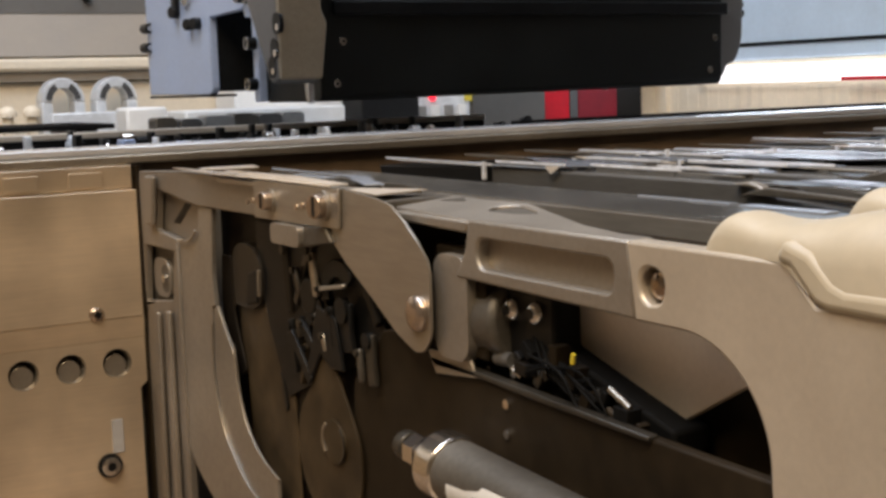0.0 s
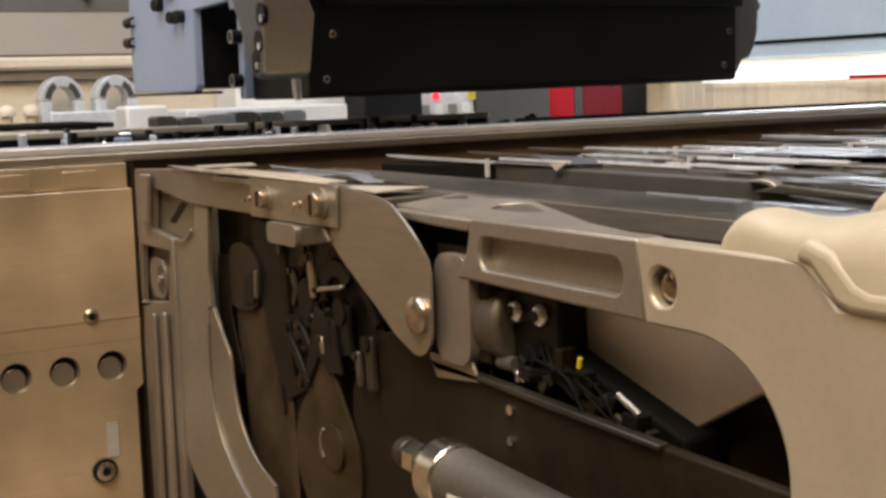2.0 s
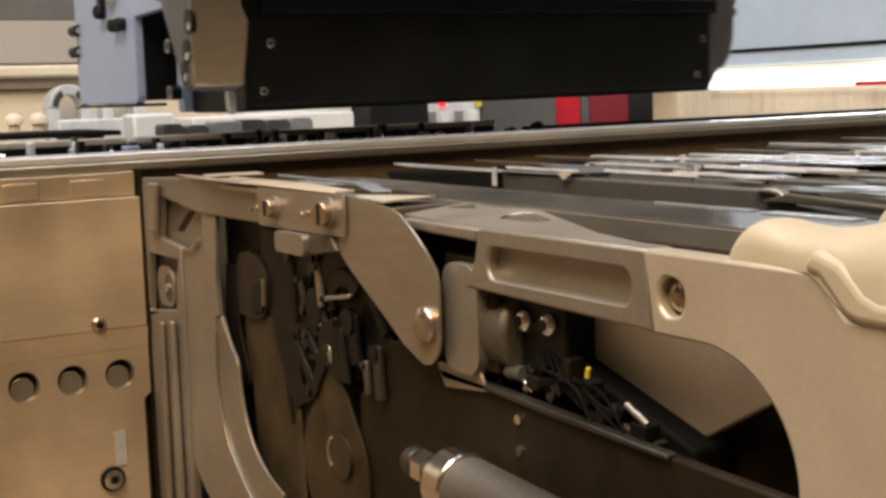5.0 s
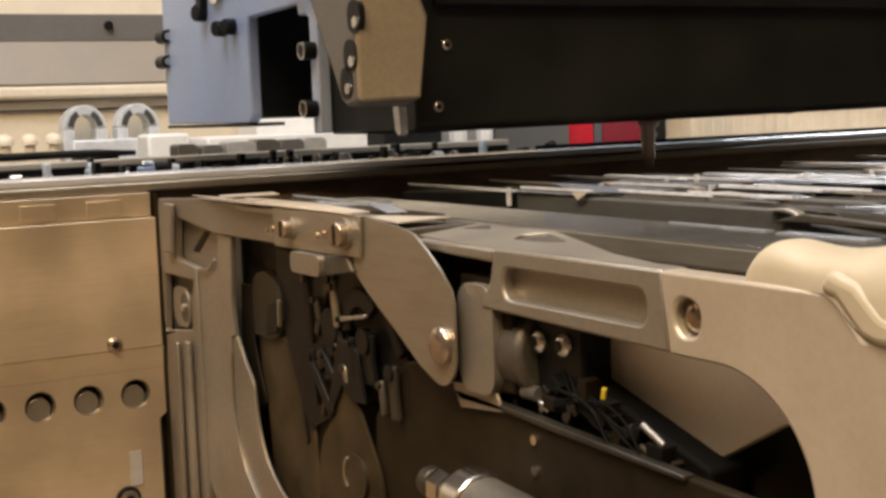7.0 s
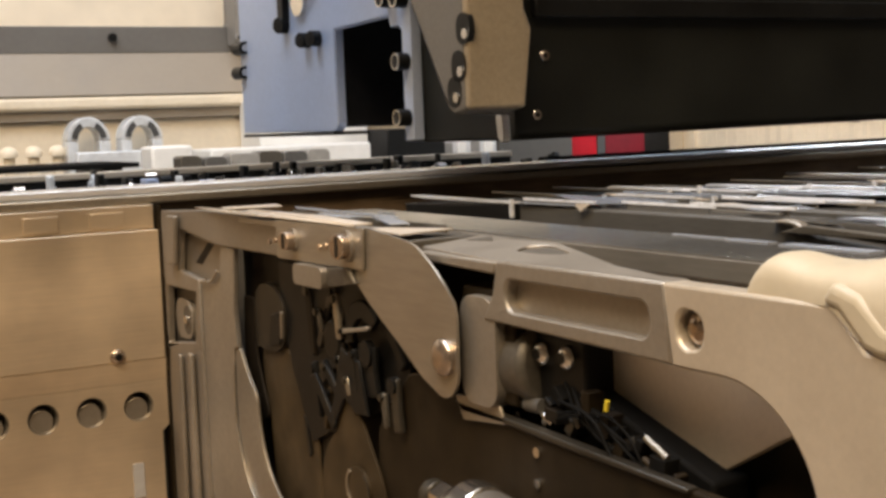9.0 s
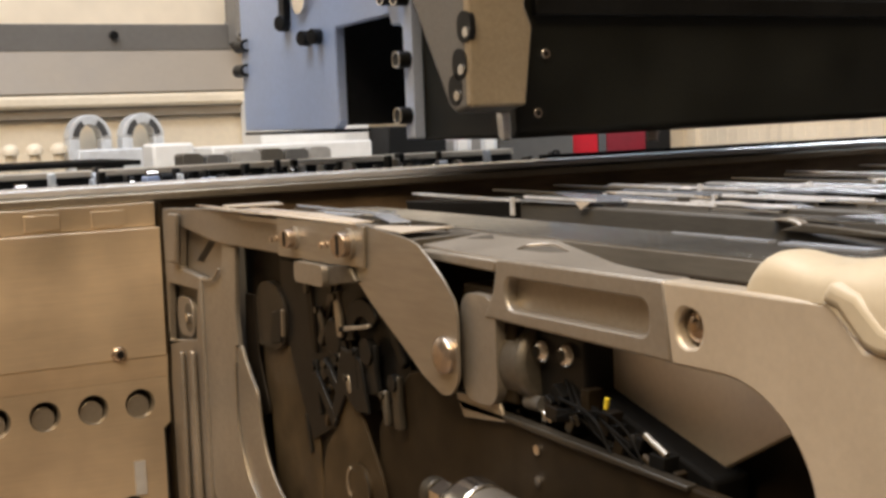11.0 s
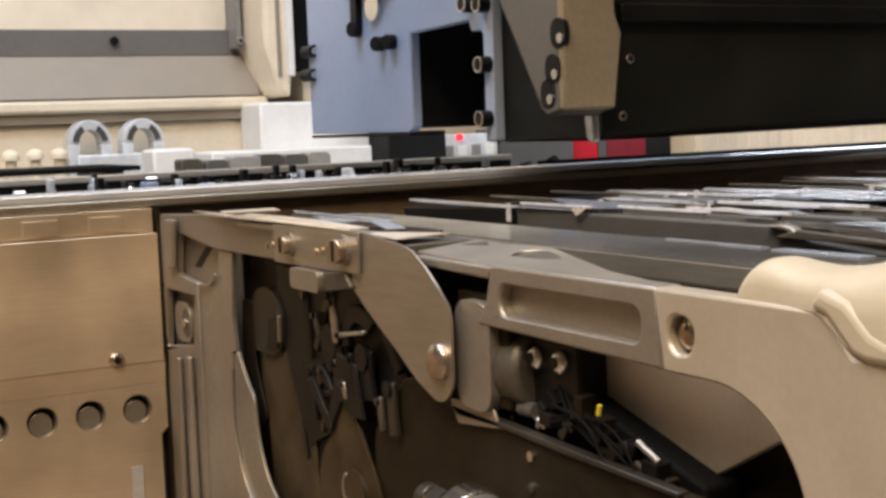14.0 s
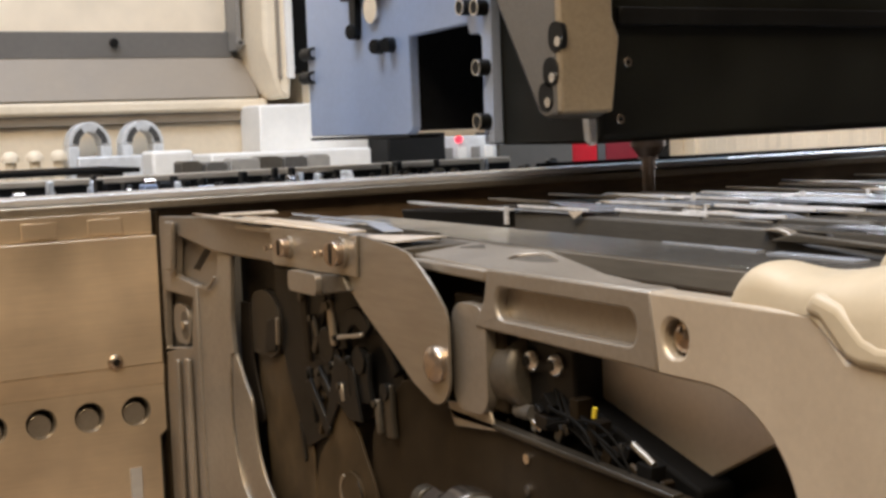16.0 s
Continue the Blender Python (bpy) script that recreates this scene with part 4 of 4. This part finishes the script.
        s, g = rng.uniform(0.0010, 0.0026), rng.uniform(0, 180)
        m = rng.choice((BLACK_METAL, BLACK_RUBBER, BLACK_RUBBER, DARK_STEEL_SHADE, GREY_LEVER, SHADE_WHEEL))
        part("small_fitting", box(0.0105 - s, 0.0150, y - s * 1.6, y + s * 1.6, z - s, z + s, turn=(g, 0, 0)), m, f, bev=0.0004)
    for i in range(2):
        cu = bpy.data.curves.new("wire", "CURVE")
        cu.dimensions, cu.bevel_depth, cu.bevel_resolution = "3D", 0.0005 + 0.0002 * (i % 2), 2
        sp = cu.splines.new("BEZIER")
        sp.bezier_points.add(3)
        for k in range(4):
            p = sp.bezier_points[k]
            y = 0.092 - 0.019 * k - 0.006 * i
            p.co = Vector((0.0085 + rng.uniform(-0.003, 0.003), y + rng.uniform(-0.004, 0.004), 0.962 - 0.38 * max(0.0, 0.072 - y) + rng.uniform(-0.008, 0.005))) - Vector(ORIGIN[f.name])
            p.handle_left_type = p.handle_right_type = "AUTO"
        cu.materials.append(BLACK_RUBBER)
        w = new("wire", cu)
        w.parent = f
    part("yellow_sleeve", rod((0.0040, 0.0518, 0.9682), (0.0040, 0.0526, 0.9646), 0.0009, seg=12), YELLOW, f, "yellow sleeve")
    for y, z, m in ((0.0390, 0.9570, SHEET), (0.0340, 0.9550, SHEET), (0.1000, 0.9540, CHROME), (0.0400, 0.9495, CAM), (0.0330, 0.9470, COPPER), (0.0790, 0.9600, CAST_DARK)):
        part("plug", rod((0.010, y, z), (0.010, y - 0.006, z - 0.0028), 0.0012, seg=12), m, f)
    for y, z in ((0.118, 0.9505), (0.100, 0.951)):
        part("pin", rod((0.010, y, z), (0.012, y, z), 0.0016, seg=12), CHROME, f)
    return f


near_feeder()


def cream_handle():
    """Moulded cream cap: rounded nose, waist, and a thick skirt along the feeder's side."""
    h = thing("feeder_handle", (0.012, -0.09, 1.0125), "moulded cream plastic handle cap on the feeder", "handle cap", group="handle caps")
    bm = bmesh.new()
    rings = []
    for i in range(41):
        y = -0.0205 - 0.1695 * (i / 40) ** 1.6
        u = y + 0.010
        if u > -0.018:
            top = 1.0130 + 0.0110 * math.sqrt(max(0.0, 1 - ((u + 0.018) / 0.0078) ** 2))
        elif u > -0.034:
            top = 1.0230 + 0.0010 * math.cos((u + 0.018) / -0.016 * math.pi)
        else:
            k = min(1.0, (-0.034 - u) / 0.036)
            top = 1.0220 + 0.0055 * (3 * k * k - 2 * k ** 3)
        k = min(1.0, max(0.0, (-0.022 - u) / 0.034))
        k = 3 * k * k - 2 * k ** 3
        x0, x1 = 0.0012 - 0.0024 * k, 0.0250 + 0.024 * k
        low = 1.0118 - 0.0095 * min(1.0, max(0.0, (-0.0535 - y) / 0.013))
        ring = []
        for q in range(17):
            a = math.pi * q / 16
            c, s = math.cos(a), math.sin(a)
            ring.append(bm.verts.new(((x0 + x1) / 2 + (x1 - x0) / 2 * math.copysign(abs(c) ** 0.75, c), y, low + (top - low) * s ** 0.55)))
        rings.append(ring)
    for p, r in zip(rings, rings[1:]):
        for q in range(16):
            bm.faces.new((p[q], p[q + 1], r[q + 1], r[q]))
        bm.faces.new((p[16], p[0], r[0], r[16]))
    bm.faces.new(rings[0]), bm.faces.new(rings[-1])
    part("body", bm, CREAM, h, "rounded cream body")
    lip = [(-0.0505, 1.0126), (-0.0565, 1.0110), (-0.0655, 1.0018), (-0.0705, 1.0002), (-0.19, 0.9985), (-0.19, 1.0090), (-0.0770, 1.0070), (-0.0725, 1.0085), (-0.0640, 1.0160), (-0.0545, 1.0190)]
    skirt = part("lip", prism(lip, -0.0018, 0.0080), CREAM, h, "thick cream skirt")
    add_bevel(skirt, 0.0026, 4)
    return h


handle = cream_handle()
copy_thing(handle, pose(0.078, -0.085, 1.0150))


# ---- the feeders behind ----
def film(f, corners, z, m, name="cover_film", label="pale torn cover film"):
    part(name, prism(corners, z, z + 0.0006, axis="z"), m, f, label)


def far_feeder(x, tip, make):
    """A slim feeder: flat dark side, black pick-up tip with a plate, torn film and clips on top."""
    rng = random.Random(20 + make)
    lab = ("dark grey tape feeder with torn pale film", "dark grey tape feeder with a wide pale film", "dark grey tape feeder with pale strips and a cast latch")[make]
    f = thing("tape_feeder", (x + 0.012, 0.2, 0.78), lab, "tape feeder", group="tape feeders in the bank")
    zt = 1.0190
    end = tip - 0.130
    side = [(-0.19, 0.78), (-0.19, zt - 0.014), (0.052, zt - 0.010), (0.092, zt - 0.0065), (0.100, zt - 0.0015), (end, zt - 0.0018), (end, 0.93), (tip - 0.20, 0.88), (tip - 0.20, 0.78)]
    part("body", prism(side, x, x + 0.024), FEEDER_SIDE, f, "flat dark grey side body", bev=0.0012)
    part("side_rib", box(x - 0.002, x, -0.15, 0.090, zt - 0.022, zt - 0.014), FEEDER_SIDE, f, "raised side rib", bev=0.0008)
    part("tip_block", prism([(end + 0.001, zt - 0.0105), (tip - 0.004, zt - 0.0130), (tip, zt - 0.0050), (end + 0.001, zt - 0.0012)], x - 0.004, x + 0.022), BLACK_METAL, f, "black pick-up tip", bev=0.0008)
    part("tip_plate", prism([(x - 0.0045, end), (x - 0.0045, tip - 0.030), (x + 0.001, tip), (x + 0.003, tip - 0.012), (x + 0.001, end)], zt - 0.0010, zt + 0.0002, axis="z"), (EDGE_GLEAM, RAIL, SHEET)[make], f, "smooth tip plate")
    part("tip_clip", box(x - 0.0058, x - 0.0042, end - 0.001, end + 0.0016, zt - 0.0085, zt + 0.0016), EDGE_GLEAM, f, "bright clip")
    part("tape", box(x + 0.004, x + 0.020, -0.12, end, zt - 0.0022, zt - 0.0014), FILM, f, "glossy carrier tape")
    film(f, [(x - 0.002, end - 0.002), (x + 0.004, end - 0.002), (x + 0.003, end - 0.060), (x - 0.001, end - 0.056)], zt - 0.0006, STRIP)
    if make == 0:
        film(f, [(x - 0.002, 0.244), (x + 0.036, 0.330), (x + 0.040, 0.246), (x + 0.022, 0.206)], zt + 0.0008, GREY_FILM, label="wide glossy grey film")
        part("film_tab", prism([(0.2530, zt + 0.0008), (0.2390, zt + 0.0014), (0.2480, zt - 0.0030)], x - 0.0030, x - 0.0024), PALE_FILM, f, "torn film tab hanging down")
        film(f, [(x + 0.030, 0.190), (x + 0.042, 0.184), (x + 0.036, 0.165), (x + 0.024, 0.176)], zt + 0.0004, PALE_FILM)
        part("latch", prism([(0.1100, zt - 0.0016), (0.1000, zt - 0.0002), (0.0930, zt - 0.0014), (0.0880, zt - 0.0048), (0.0910, zt - 0.0056), (0.0960, zt - 0.0030)], x - 0.0045, x + 0.001), CAST, f, "pale latch end", bev=0.0008)
        part("latch_arm", prism([(0.1040, zt - 0.0060), (0.0890, zt - 0.0022), (0.0460, zt - 0.0040), (-0.02, zt - 0.0070), (-0.02, zt - 0.0090), (0.0460, zt - 0.0062)], x - 0.0048, x - 0.0005), CAST_MID, f, "pale latch arm", bev=0.0006)
        film(f, [(x + 0.018, 0.150), (x + 0.044, 0.140), (x + 0.030, 0.116), (x + 0.012, 0.132)], zt + 0.0006, GREY_FILM)
        film(f, [(x + 0.010, 0.085), (x + 0.024, 0.075), (x + 0.018, 0.010), (x + 0.004, 0.030)], zt - 0.0004, GREY_FILM)
    elif make == 2:
        film(f, [(x + 0.001, end), (x + 0.010, end + 0.020), (x + 0.012, end - 0.050), (x + 0.002, end - 0.080)], zt + 0.0006, PALE_FILM)
        film(f, [(x + 0.014, 0.300), (x + 0.026, 0.312), (x + 0.024, 0.200), (x + 0.010, 0.180)], zt + 0.0010, GREY_FILM)
        part("clip", box(x - 0.0010, x + 0.0012, 0.203, 0.2055, zt - 0.0040, zt + 0.0030), EDGE_GLEAM, f, "bright upright clip")
        part("clip_slot", box(x - 0.0016, x + 0.004, 0.165, 0.202, zt - 0.0030, zt + 0.0010), BLACK_METAL, f, "black slot by the clip")
        film(f, [(x + 0.010, 0.178), (x + 0.040, 0.158), (x + 0.028, 0.118), (x + 0.006, 0.150)], zt + 0.0006, GREY_FILM)
        part("latch", prism([(0.020, zt - 0.006), (0.050, zt + 0.002), (0.075, zt + 0.002), (0.100, zt - 0.004)], x + 0.002, x + 0.012), CAST_MID, f, "cast latch", bev=0.0008)
    else:
        film(f, [(x + 0.002, 0.365), (x + 0.012, 0.372), (x + 0.016, 0.302), (x - 0.004, 0.278)], zt + 0.0006, EDGE_GLEAM, label="bright film")
        film(f, [(x + 0.008, 0.292), (x + 0.024, 0.300), (x + 0.020, 0.190), (x - 0.006, 0.180)], zt + 0.0012, GREY_FILM, label="wide glossy grey film")
        part("cover_sheet", prism([(x + 0.003, 0.215), (x + 0.026, 0.205), (x + 0.020, 0.120), (x - 0.006, 0.150)], zt + 0.0018, zt + 0.0024, axis="z"), GREY_FILM, f, "wide glossy cover sheet")
        part("sheet_foot", box(x + 0.006, x + 0.016, 0.16, 0.20, zt - 0.0024, zt + 0.0018), CAST_DARK, f)
        part("clip", box(x - 0.0012, x + 0.0008, end - 0.022, end - 0.0195, zt - 0.0036, zt + 0.0040), EDGE_GLEAM, f, "bright upright clip")
    for ex, e0, e1 in ((0.000, end - 0.070, end - 0.004), (0.010, end - 0.150, end - 0.080), (0.021, 0.120, 0.190)):
        part("film_edge", box(x + ex, x + ex + 0.0012, e0, e1, zt + 0.0010, zt + 0.0024), EDGE_GLEAM, f, "bright film edge")
        part("edge_foot", box(x + ex + 0.0002, x + ex + 0.0010, e0 + 0.004, e1 - 0.004, zt - 0.0022, zt + 0.0010), FEEDER_SIDE, f, "dark foot of the edge")
    y = tip - 0.150
    for k in range(3):
        l, w = rng.uniform(0.02, 0.06), rng.uniform(0.002, 0.006)
        x0 = x + rng.uniform(0.0, 0.016)
        part("guide_strip", box(x0, x0 + w, y - l, y, zt - 0.0010 + 0.0005 * k, zt - 0.0002 + 0.0005 * k), (STRIP, SHEET, RAIL)[(k + make) % 3], f, "guide strip", bev=0.0002)
        y -= l * rng.uniform(0.9, 1.6)
    return f


makes = [far_feeder(0.138, 0.440, 0), far_feeder(0.187, 0.420, 2), far_feeder(0.238, 0.425, 1)]
lay = random.Random(7)
for i in range(3, 14):
    x = 0.140 + 0.0495 * i + (0.004 if i % 3 == 1 else 0.0)
    m = pose(x + 0.012, 0.2 + lay.uniform(-0.060, 0.016), 0.78 + lay.uniform(-0.0012, 0.0012), 0, 0, lay.uniform(-0.5, 0.5))
    copy_thing(makes[(1, 2, 0, 2, 1, 1, 0)[i % 7]], m)


# ---- fittings on the bed between the rails ----
def bed_fittings():
    rng = random.Random(11)
    kinds = ((BLACK_METAL, "small black clamp block beside the conveyor rail", "clamp block"), (CLEAR_GREY, "small milky plastic sensor beside the conveyor rail", "sensor"),
             (CAST, "small grey metal stop block beside the rail", "stop block"), (WHITE_PAINT, "small white plastic connector beside the rail", "connector"), (BLUE_PLATE, "small blue-grey metal clamp beside the rail", "clamp block"))
    x = -0.20
    while x < 0.46:
        m, lab, cat = kinds[rng.choice((0, 0, 0, 1, 1, 2, 3, 3, 4))]
        w, d, h = rng.uniform(0.004, 0.012), rng.uniform(0.006, 0.02), rng.uniform(0.020, 0.033)
        y = rng.uniform(0.635, 0.80)
        t = thing(cat.replace(" ", "_"), (x, y, 1.004), lab, cat, group="fittings on the conveyor bed")
        base = 1.004 + h * rng.uniform(0.55, 0.8)
        part("base", box(x, x + w, y, y + d, 1.004, base), m, t, bev=0.0012)
        if rng.random() < 0.5:
            part("barrel", rod((x + w * 0.1, y + d * 0.4, base), (x + w * 0.95, y + d * 0.4, base), h * 0.16, seg=16), CHROME if rng.random() < 0.4 else m, t, bev=0.0004)
        else:
            part("upper", box(x + w * 0.2, x + w * 0.7, y + d * 0.1, y + d * 0.8, base, 1.004 + h), m if rng.random() < 0.6 else BLACK_METAL, t, bev=0.001)
        cap_screw(t, (x + w * 0.85, y + d * 0.75, base), (0, 0, 1), 0.0022, 0.003, CHROME)
        x += w * rng.uniform(0.5, 1.1)


bed_fittings()


def far_fittings():
    # flat dark board on the far side
    b = thing("carrier_plate", (0.0, 1.05, 1.004), "flat black carrier plate on the conveyor bed", "carrier plate")
    part("board", box(-0.6, 0.122, 0.98, 1.13, 1.0325, 1.0375), BLACK_RUBBER, b, bev=0.001)
    for x in (-0.5, -0.1, 0.09):
        part("support", box(x, x + 0.02, 1.0, 1.11, 1.004, 1.0325), BLACK_METAL, b)
    # two pale arches
    for x in (0.117, 0.177):
        t = thing("guide_arch", (x, 1.16, 1.004), "pale grey plastic cable arch with a dark inside", "cable arch", group="cable arches")
        part("arch", prism(arc(x, 1.060, 0.0240, 0.0265, 0, 180, 18) + arc(x, 1.060, 0.0120, 0.0150, 180, 0, 18), 1.150, 1.175, axis="y"), CLEAR_GREY, t, bev=0.0015)
        for a0, a1 in ((8, 62), (118, 172)):
            part("lining", prism(arc(x, 1.060, 0.0195, 0.0225, a0, a1, 10) + arc(x, 1.060, 0.0130, 0.0160, a1, a0, 10), 1.1485, 1.1498, axis="y"), INK, t, "dark inner stripe")
        part("foot", box(x - 0.024, x - 0.012, 1.150, 1.175, 1.004, 1.060), CLEAR_GREY, t, "grey foot", bev=0.002)
        part("foot", box(x + 0.012, x + 0.024, 1.150, 1.175, 1.004, 1.060), CLEAR_GREY, t, bev=0.002)
    for i in range(6):
        x = 0.085 - 0.026 * i
        t = thing("knob", (x, 1.16, 1.004), "small cream plastic knob on a stem", "knob", group="cream knobs")
        part("stem", rod((x, 1.165, 1.004), (x, 1.165, 1.045), 0.006), CREAM_WALL, t)
        part("cap", lathe((x, 1.165, 1.045), (0, 0, 1), dome_steps(0.0095, 0.012)), CREAM_WALL, t)
    t = thing("sensor_housing", (0.13, 1.02, 1.004), "milky white plastic sensor housing", "sensor housing")
    part("lower", box(0.100, 0.175, 1.14, 1.149, 1.004, 1.048), CLEAR_GREY, t, bev=0.003)
    part("upper", box(0.150, 0.195, 1.03, 1.07, 1.004, 1.052), WHITE_PAINT, t, bev=0.004)
    # white unit behind the bed with dark fittings on it
    u = thing("white_unit", (0.35, 1.1, 1.004), "white painted unit standing on the bed", "machine unit")
    part("cabinet", box(0.311, 0.452, 1.13, 1.195, 1.004, 1.100), WHITE_PAINT, u, "white cabinet", bev=0.003)
    part("step", box(0.225, 0.420, 1.06, 1.129, 1.004, 1.046), WHITE_PAINT, u, "white lower step", bev=0.003)
    part("dark_side", box(0.4525, 0.531, 1.08, 1.19, 1.004, 1.060), BLACK_METAL, u, "black side box", bev=0.002)
    for x0, x1, z1, m, lab in ((0.148, 0.170, 1.0420, CAST_MID, "small dark grey valve box"), (0.173, 0.196, 1.0400, CAST_DARK, "small dark grey valve box"), (0.199, 0.231, 1.0425, MILKY, "milky grey plastic valve box"),
                                  (0.229, 0.255, 1.0432, CAST_MID, "dark grey valve box with sloping top"), (0.256, 0.283, 1.0420, CAST_DARK, "dark grey valve box with sloping top"), (0.282, 0.308, 1.0430, MILKY, "milky grey plastic valve box")):
        t = thing("valve", (x0, 0.94, 0.991), lab, "valve", group="valves in a row")
        part("body", prism([(x0, 1.004), (x1, 1.004), (x1, z1 - 0.003), (x1 - 0.004, z1), (x0 + 0.003, z1), (x0, z1 - 0.002)], 0.930, 0.955, axis="y"), m, t, bev=0.0015)
    # grey control box with a red and a yellow mark
    c = thing("control_box", (0.6, 1.12, 1.004), "pale grey control box with a red signal light", "control box")
    part("case", box(0.532, 0.636, 1.13, 1.18, 1.004, 1.054), CLEAR_GREY, c, bev=0.003)
    part("signal", rod((0.578, 1.13, 1.0500), (0.578, 1.126, 1.0500), 0.0042), RED_LED, c, "red signal light")
    part("tag", box(0.627, 0.636, 1.126, 1.13, 1.044, 1.056), YELLOW, c, "yellow tag")
    for i in range(4):
        part("button", box(0.556 + 0.02 * i, 0.568 + 0.02 * i, 1.126, 1.13, 1.026, 1.040), WHITE_PAINT if i % 2 else GREY_PAINT, c, bev=0.001)
    g = thing("grey_cover", (0.72, 1.15, 1.004), "dark grey cover beside the red boxes", "machine cover")
    part("shell", box(0.638, 0.7555, 1.13, 1.19, 1.004, 1.058), FEEDER_SIDE, g, bev=0.003)
    for x0, x1, dy, m, lab in ((0.756, 0.811, 0.0, RED, "bright red lacquered metal box"), (0.8275, 0.8985, 0.006, DARK_RED, "dark red lacquered metal box")):
        r = thing("red_box", (x0, 1.15, 1.004), lab, "box", group="red boxes")
        part("case", box(x0 + 0.001, x1 - 0.001, 1.15 + dy, 1.20, 0.991, 1.0770), m, r, bev=0.002)
        part("lid", box(x0, x1, 1.148 + dy, 1.201, 1.0775, 1.0855), m, r, bev=0.001)
    d = thing("divider", (0.819, 1.16, 1.004), "dark grey divider between the red boxes", "divider")
    part("panel", box(0.8125, 0.8265, 1.153, 1.19, 1.004, 1.086), INK, d, bev=0.0008)
    p = thing("black_post", (0.92, 1.17, 1.004), "black upright post by the cream panel", "post")
    part("post", box(0.8995, 0.950, 1.165, 1.195, 1.004, 1.0850), BLACK_METAL, p, bev=0.002)


SITE[0] = FAR_EYE_SCALE
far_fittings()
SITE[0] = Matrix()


# ---- what moves ----
def motions():
    px, py, pz = HX, HY, HZ
    rows = [(0.0, 0.1105, 0.3303, 0.002), (0.2, 0.087, 0.300, 0.003), (0.4, 0.0762, 0.286, 0.003), (0.5, 0.0758, 0.2848, 0.003), (1.5, 0.0764, 0.2854, 0.003), (2.0, 0.0788, 0.2864, 0.003),
            (2.5, 0.0835, 0.2860, 0.003), (2.8, 0.0790, 0.287, 0.003), (3.0, 0.0704, 0.2888, 0.003), (3.1, 0.055, 0.314, 0.003), (3.2, 0.037, 0.344, 0.003), (3.3, 0.0195, 0.372, 0.003),
            (3.4, 0.0105, 0.386, 0.003), (3.5, 0.0077, 0.3915, 0.003), (3.7, 0.005, 0.391, 0.003), (4.0, 0.0046, 0.3905, 0.003), (4.5, 0.0046, 0.3905, 0.003), (5.1, 0.003, 0.20, 0.001),
            (5.7, 0.0008, 0.002, 0.0), (6.3, 0.0003, 0.001, 0.0), (7.15, 0.0003, 0.001, 0.0), (7.3, 0.0165, -0.001, 0.0), (7.4, 0.034, -0.003, 0.0), (7.5, 0.0491, -0.0045, 0.0),
            (7.6, 0.059, -0.004, 0.0), (7.8, 0.0638, -0.003, 0.0), (8.0, 0.0642, -0.002, 0.0), (9.2, 0.0657, -0.001, 0.0), (11.8, 0.0657, -0.001, 0.0), (12.0, 0.0854, -0.001, 0.0),
            (12.2, 0.111, -0.001, 0.0), (12.35, 0.125, -0.002, 0.0), (12.5, 0.1295, -0.003, 0.0), (13.0, 0.1298, -0.004, 0.0), (16.0, 0.1298, -0.004, 0.0)]
    walk(head, [(t, pose(px + x, py + y, pz + z)) for t, x, y, z in rows])
    UP, DOWN = 1.053 - HZ, 1.0118 - HZ
    for i, ob in enumerate(nozzles):
        x = NOZZLES[i]
        z = [(0.0, UP), (16.0, UP)]
        if i == 2:
            z = [(0.0, UP), (3.65, UP), (3.8, 1.017 - HZ), (4.3, 1.017 - HZ), (4.5, UP), (10.9, UP), (11.2, 1.017 - HZ), (11.4, DOWN), (11.6, DOWN), (11.68, 1.02 - HZ), (11.82, UP), (16.0, UP)]
        if i == 3:
            z = [(0.0, UP), (6.42, UP), (6.58, DOWN), (6.85, DOWN), (7.0, 1.0215 - HZ), (7.1, UP), (16.0, UP)]
        if i == 1:
            z = [(0.0, UP), (15.68, UP), (15.88, DOWN), (16.0, DOWN)]
        walk(ob, [(t, pose(x - HX, 0.055, q)) for t, q in z])


motions()
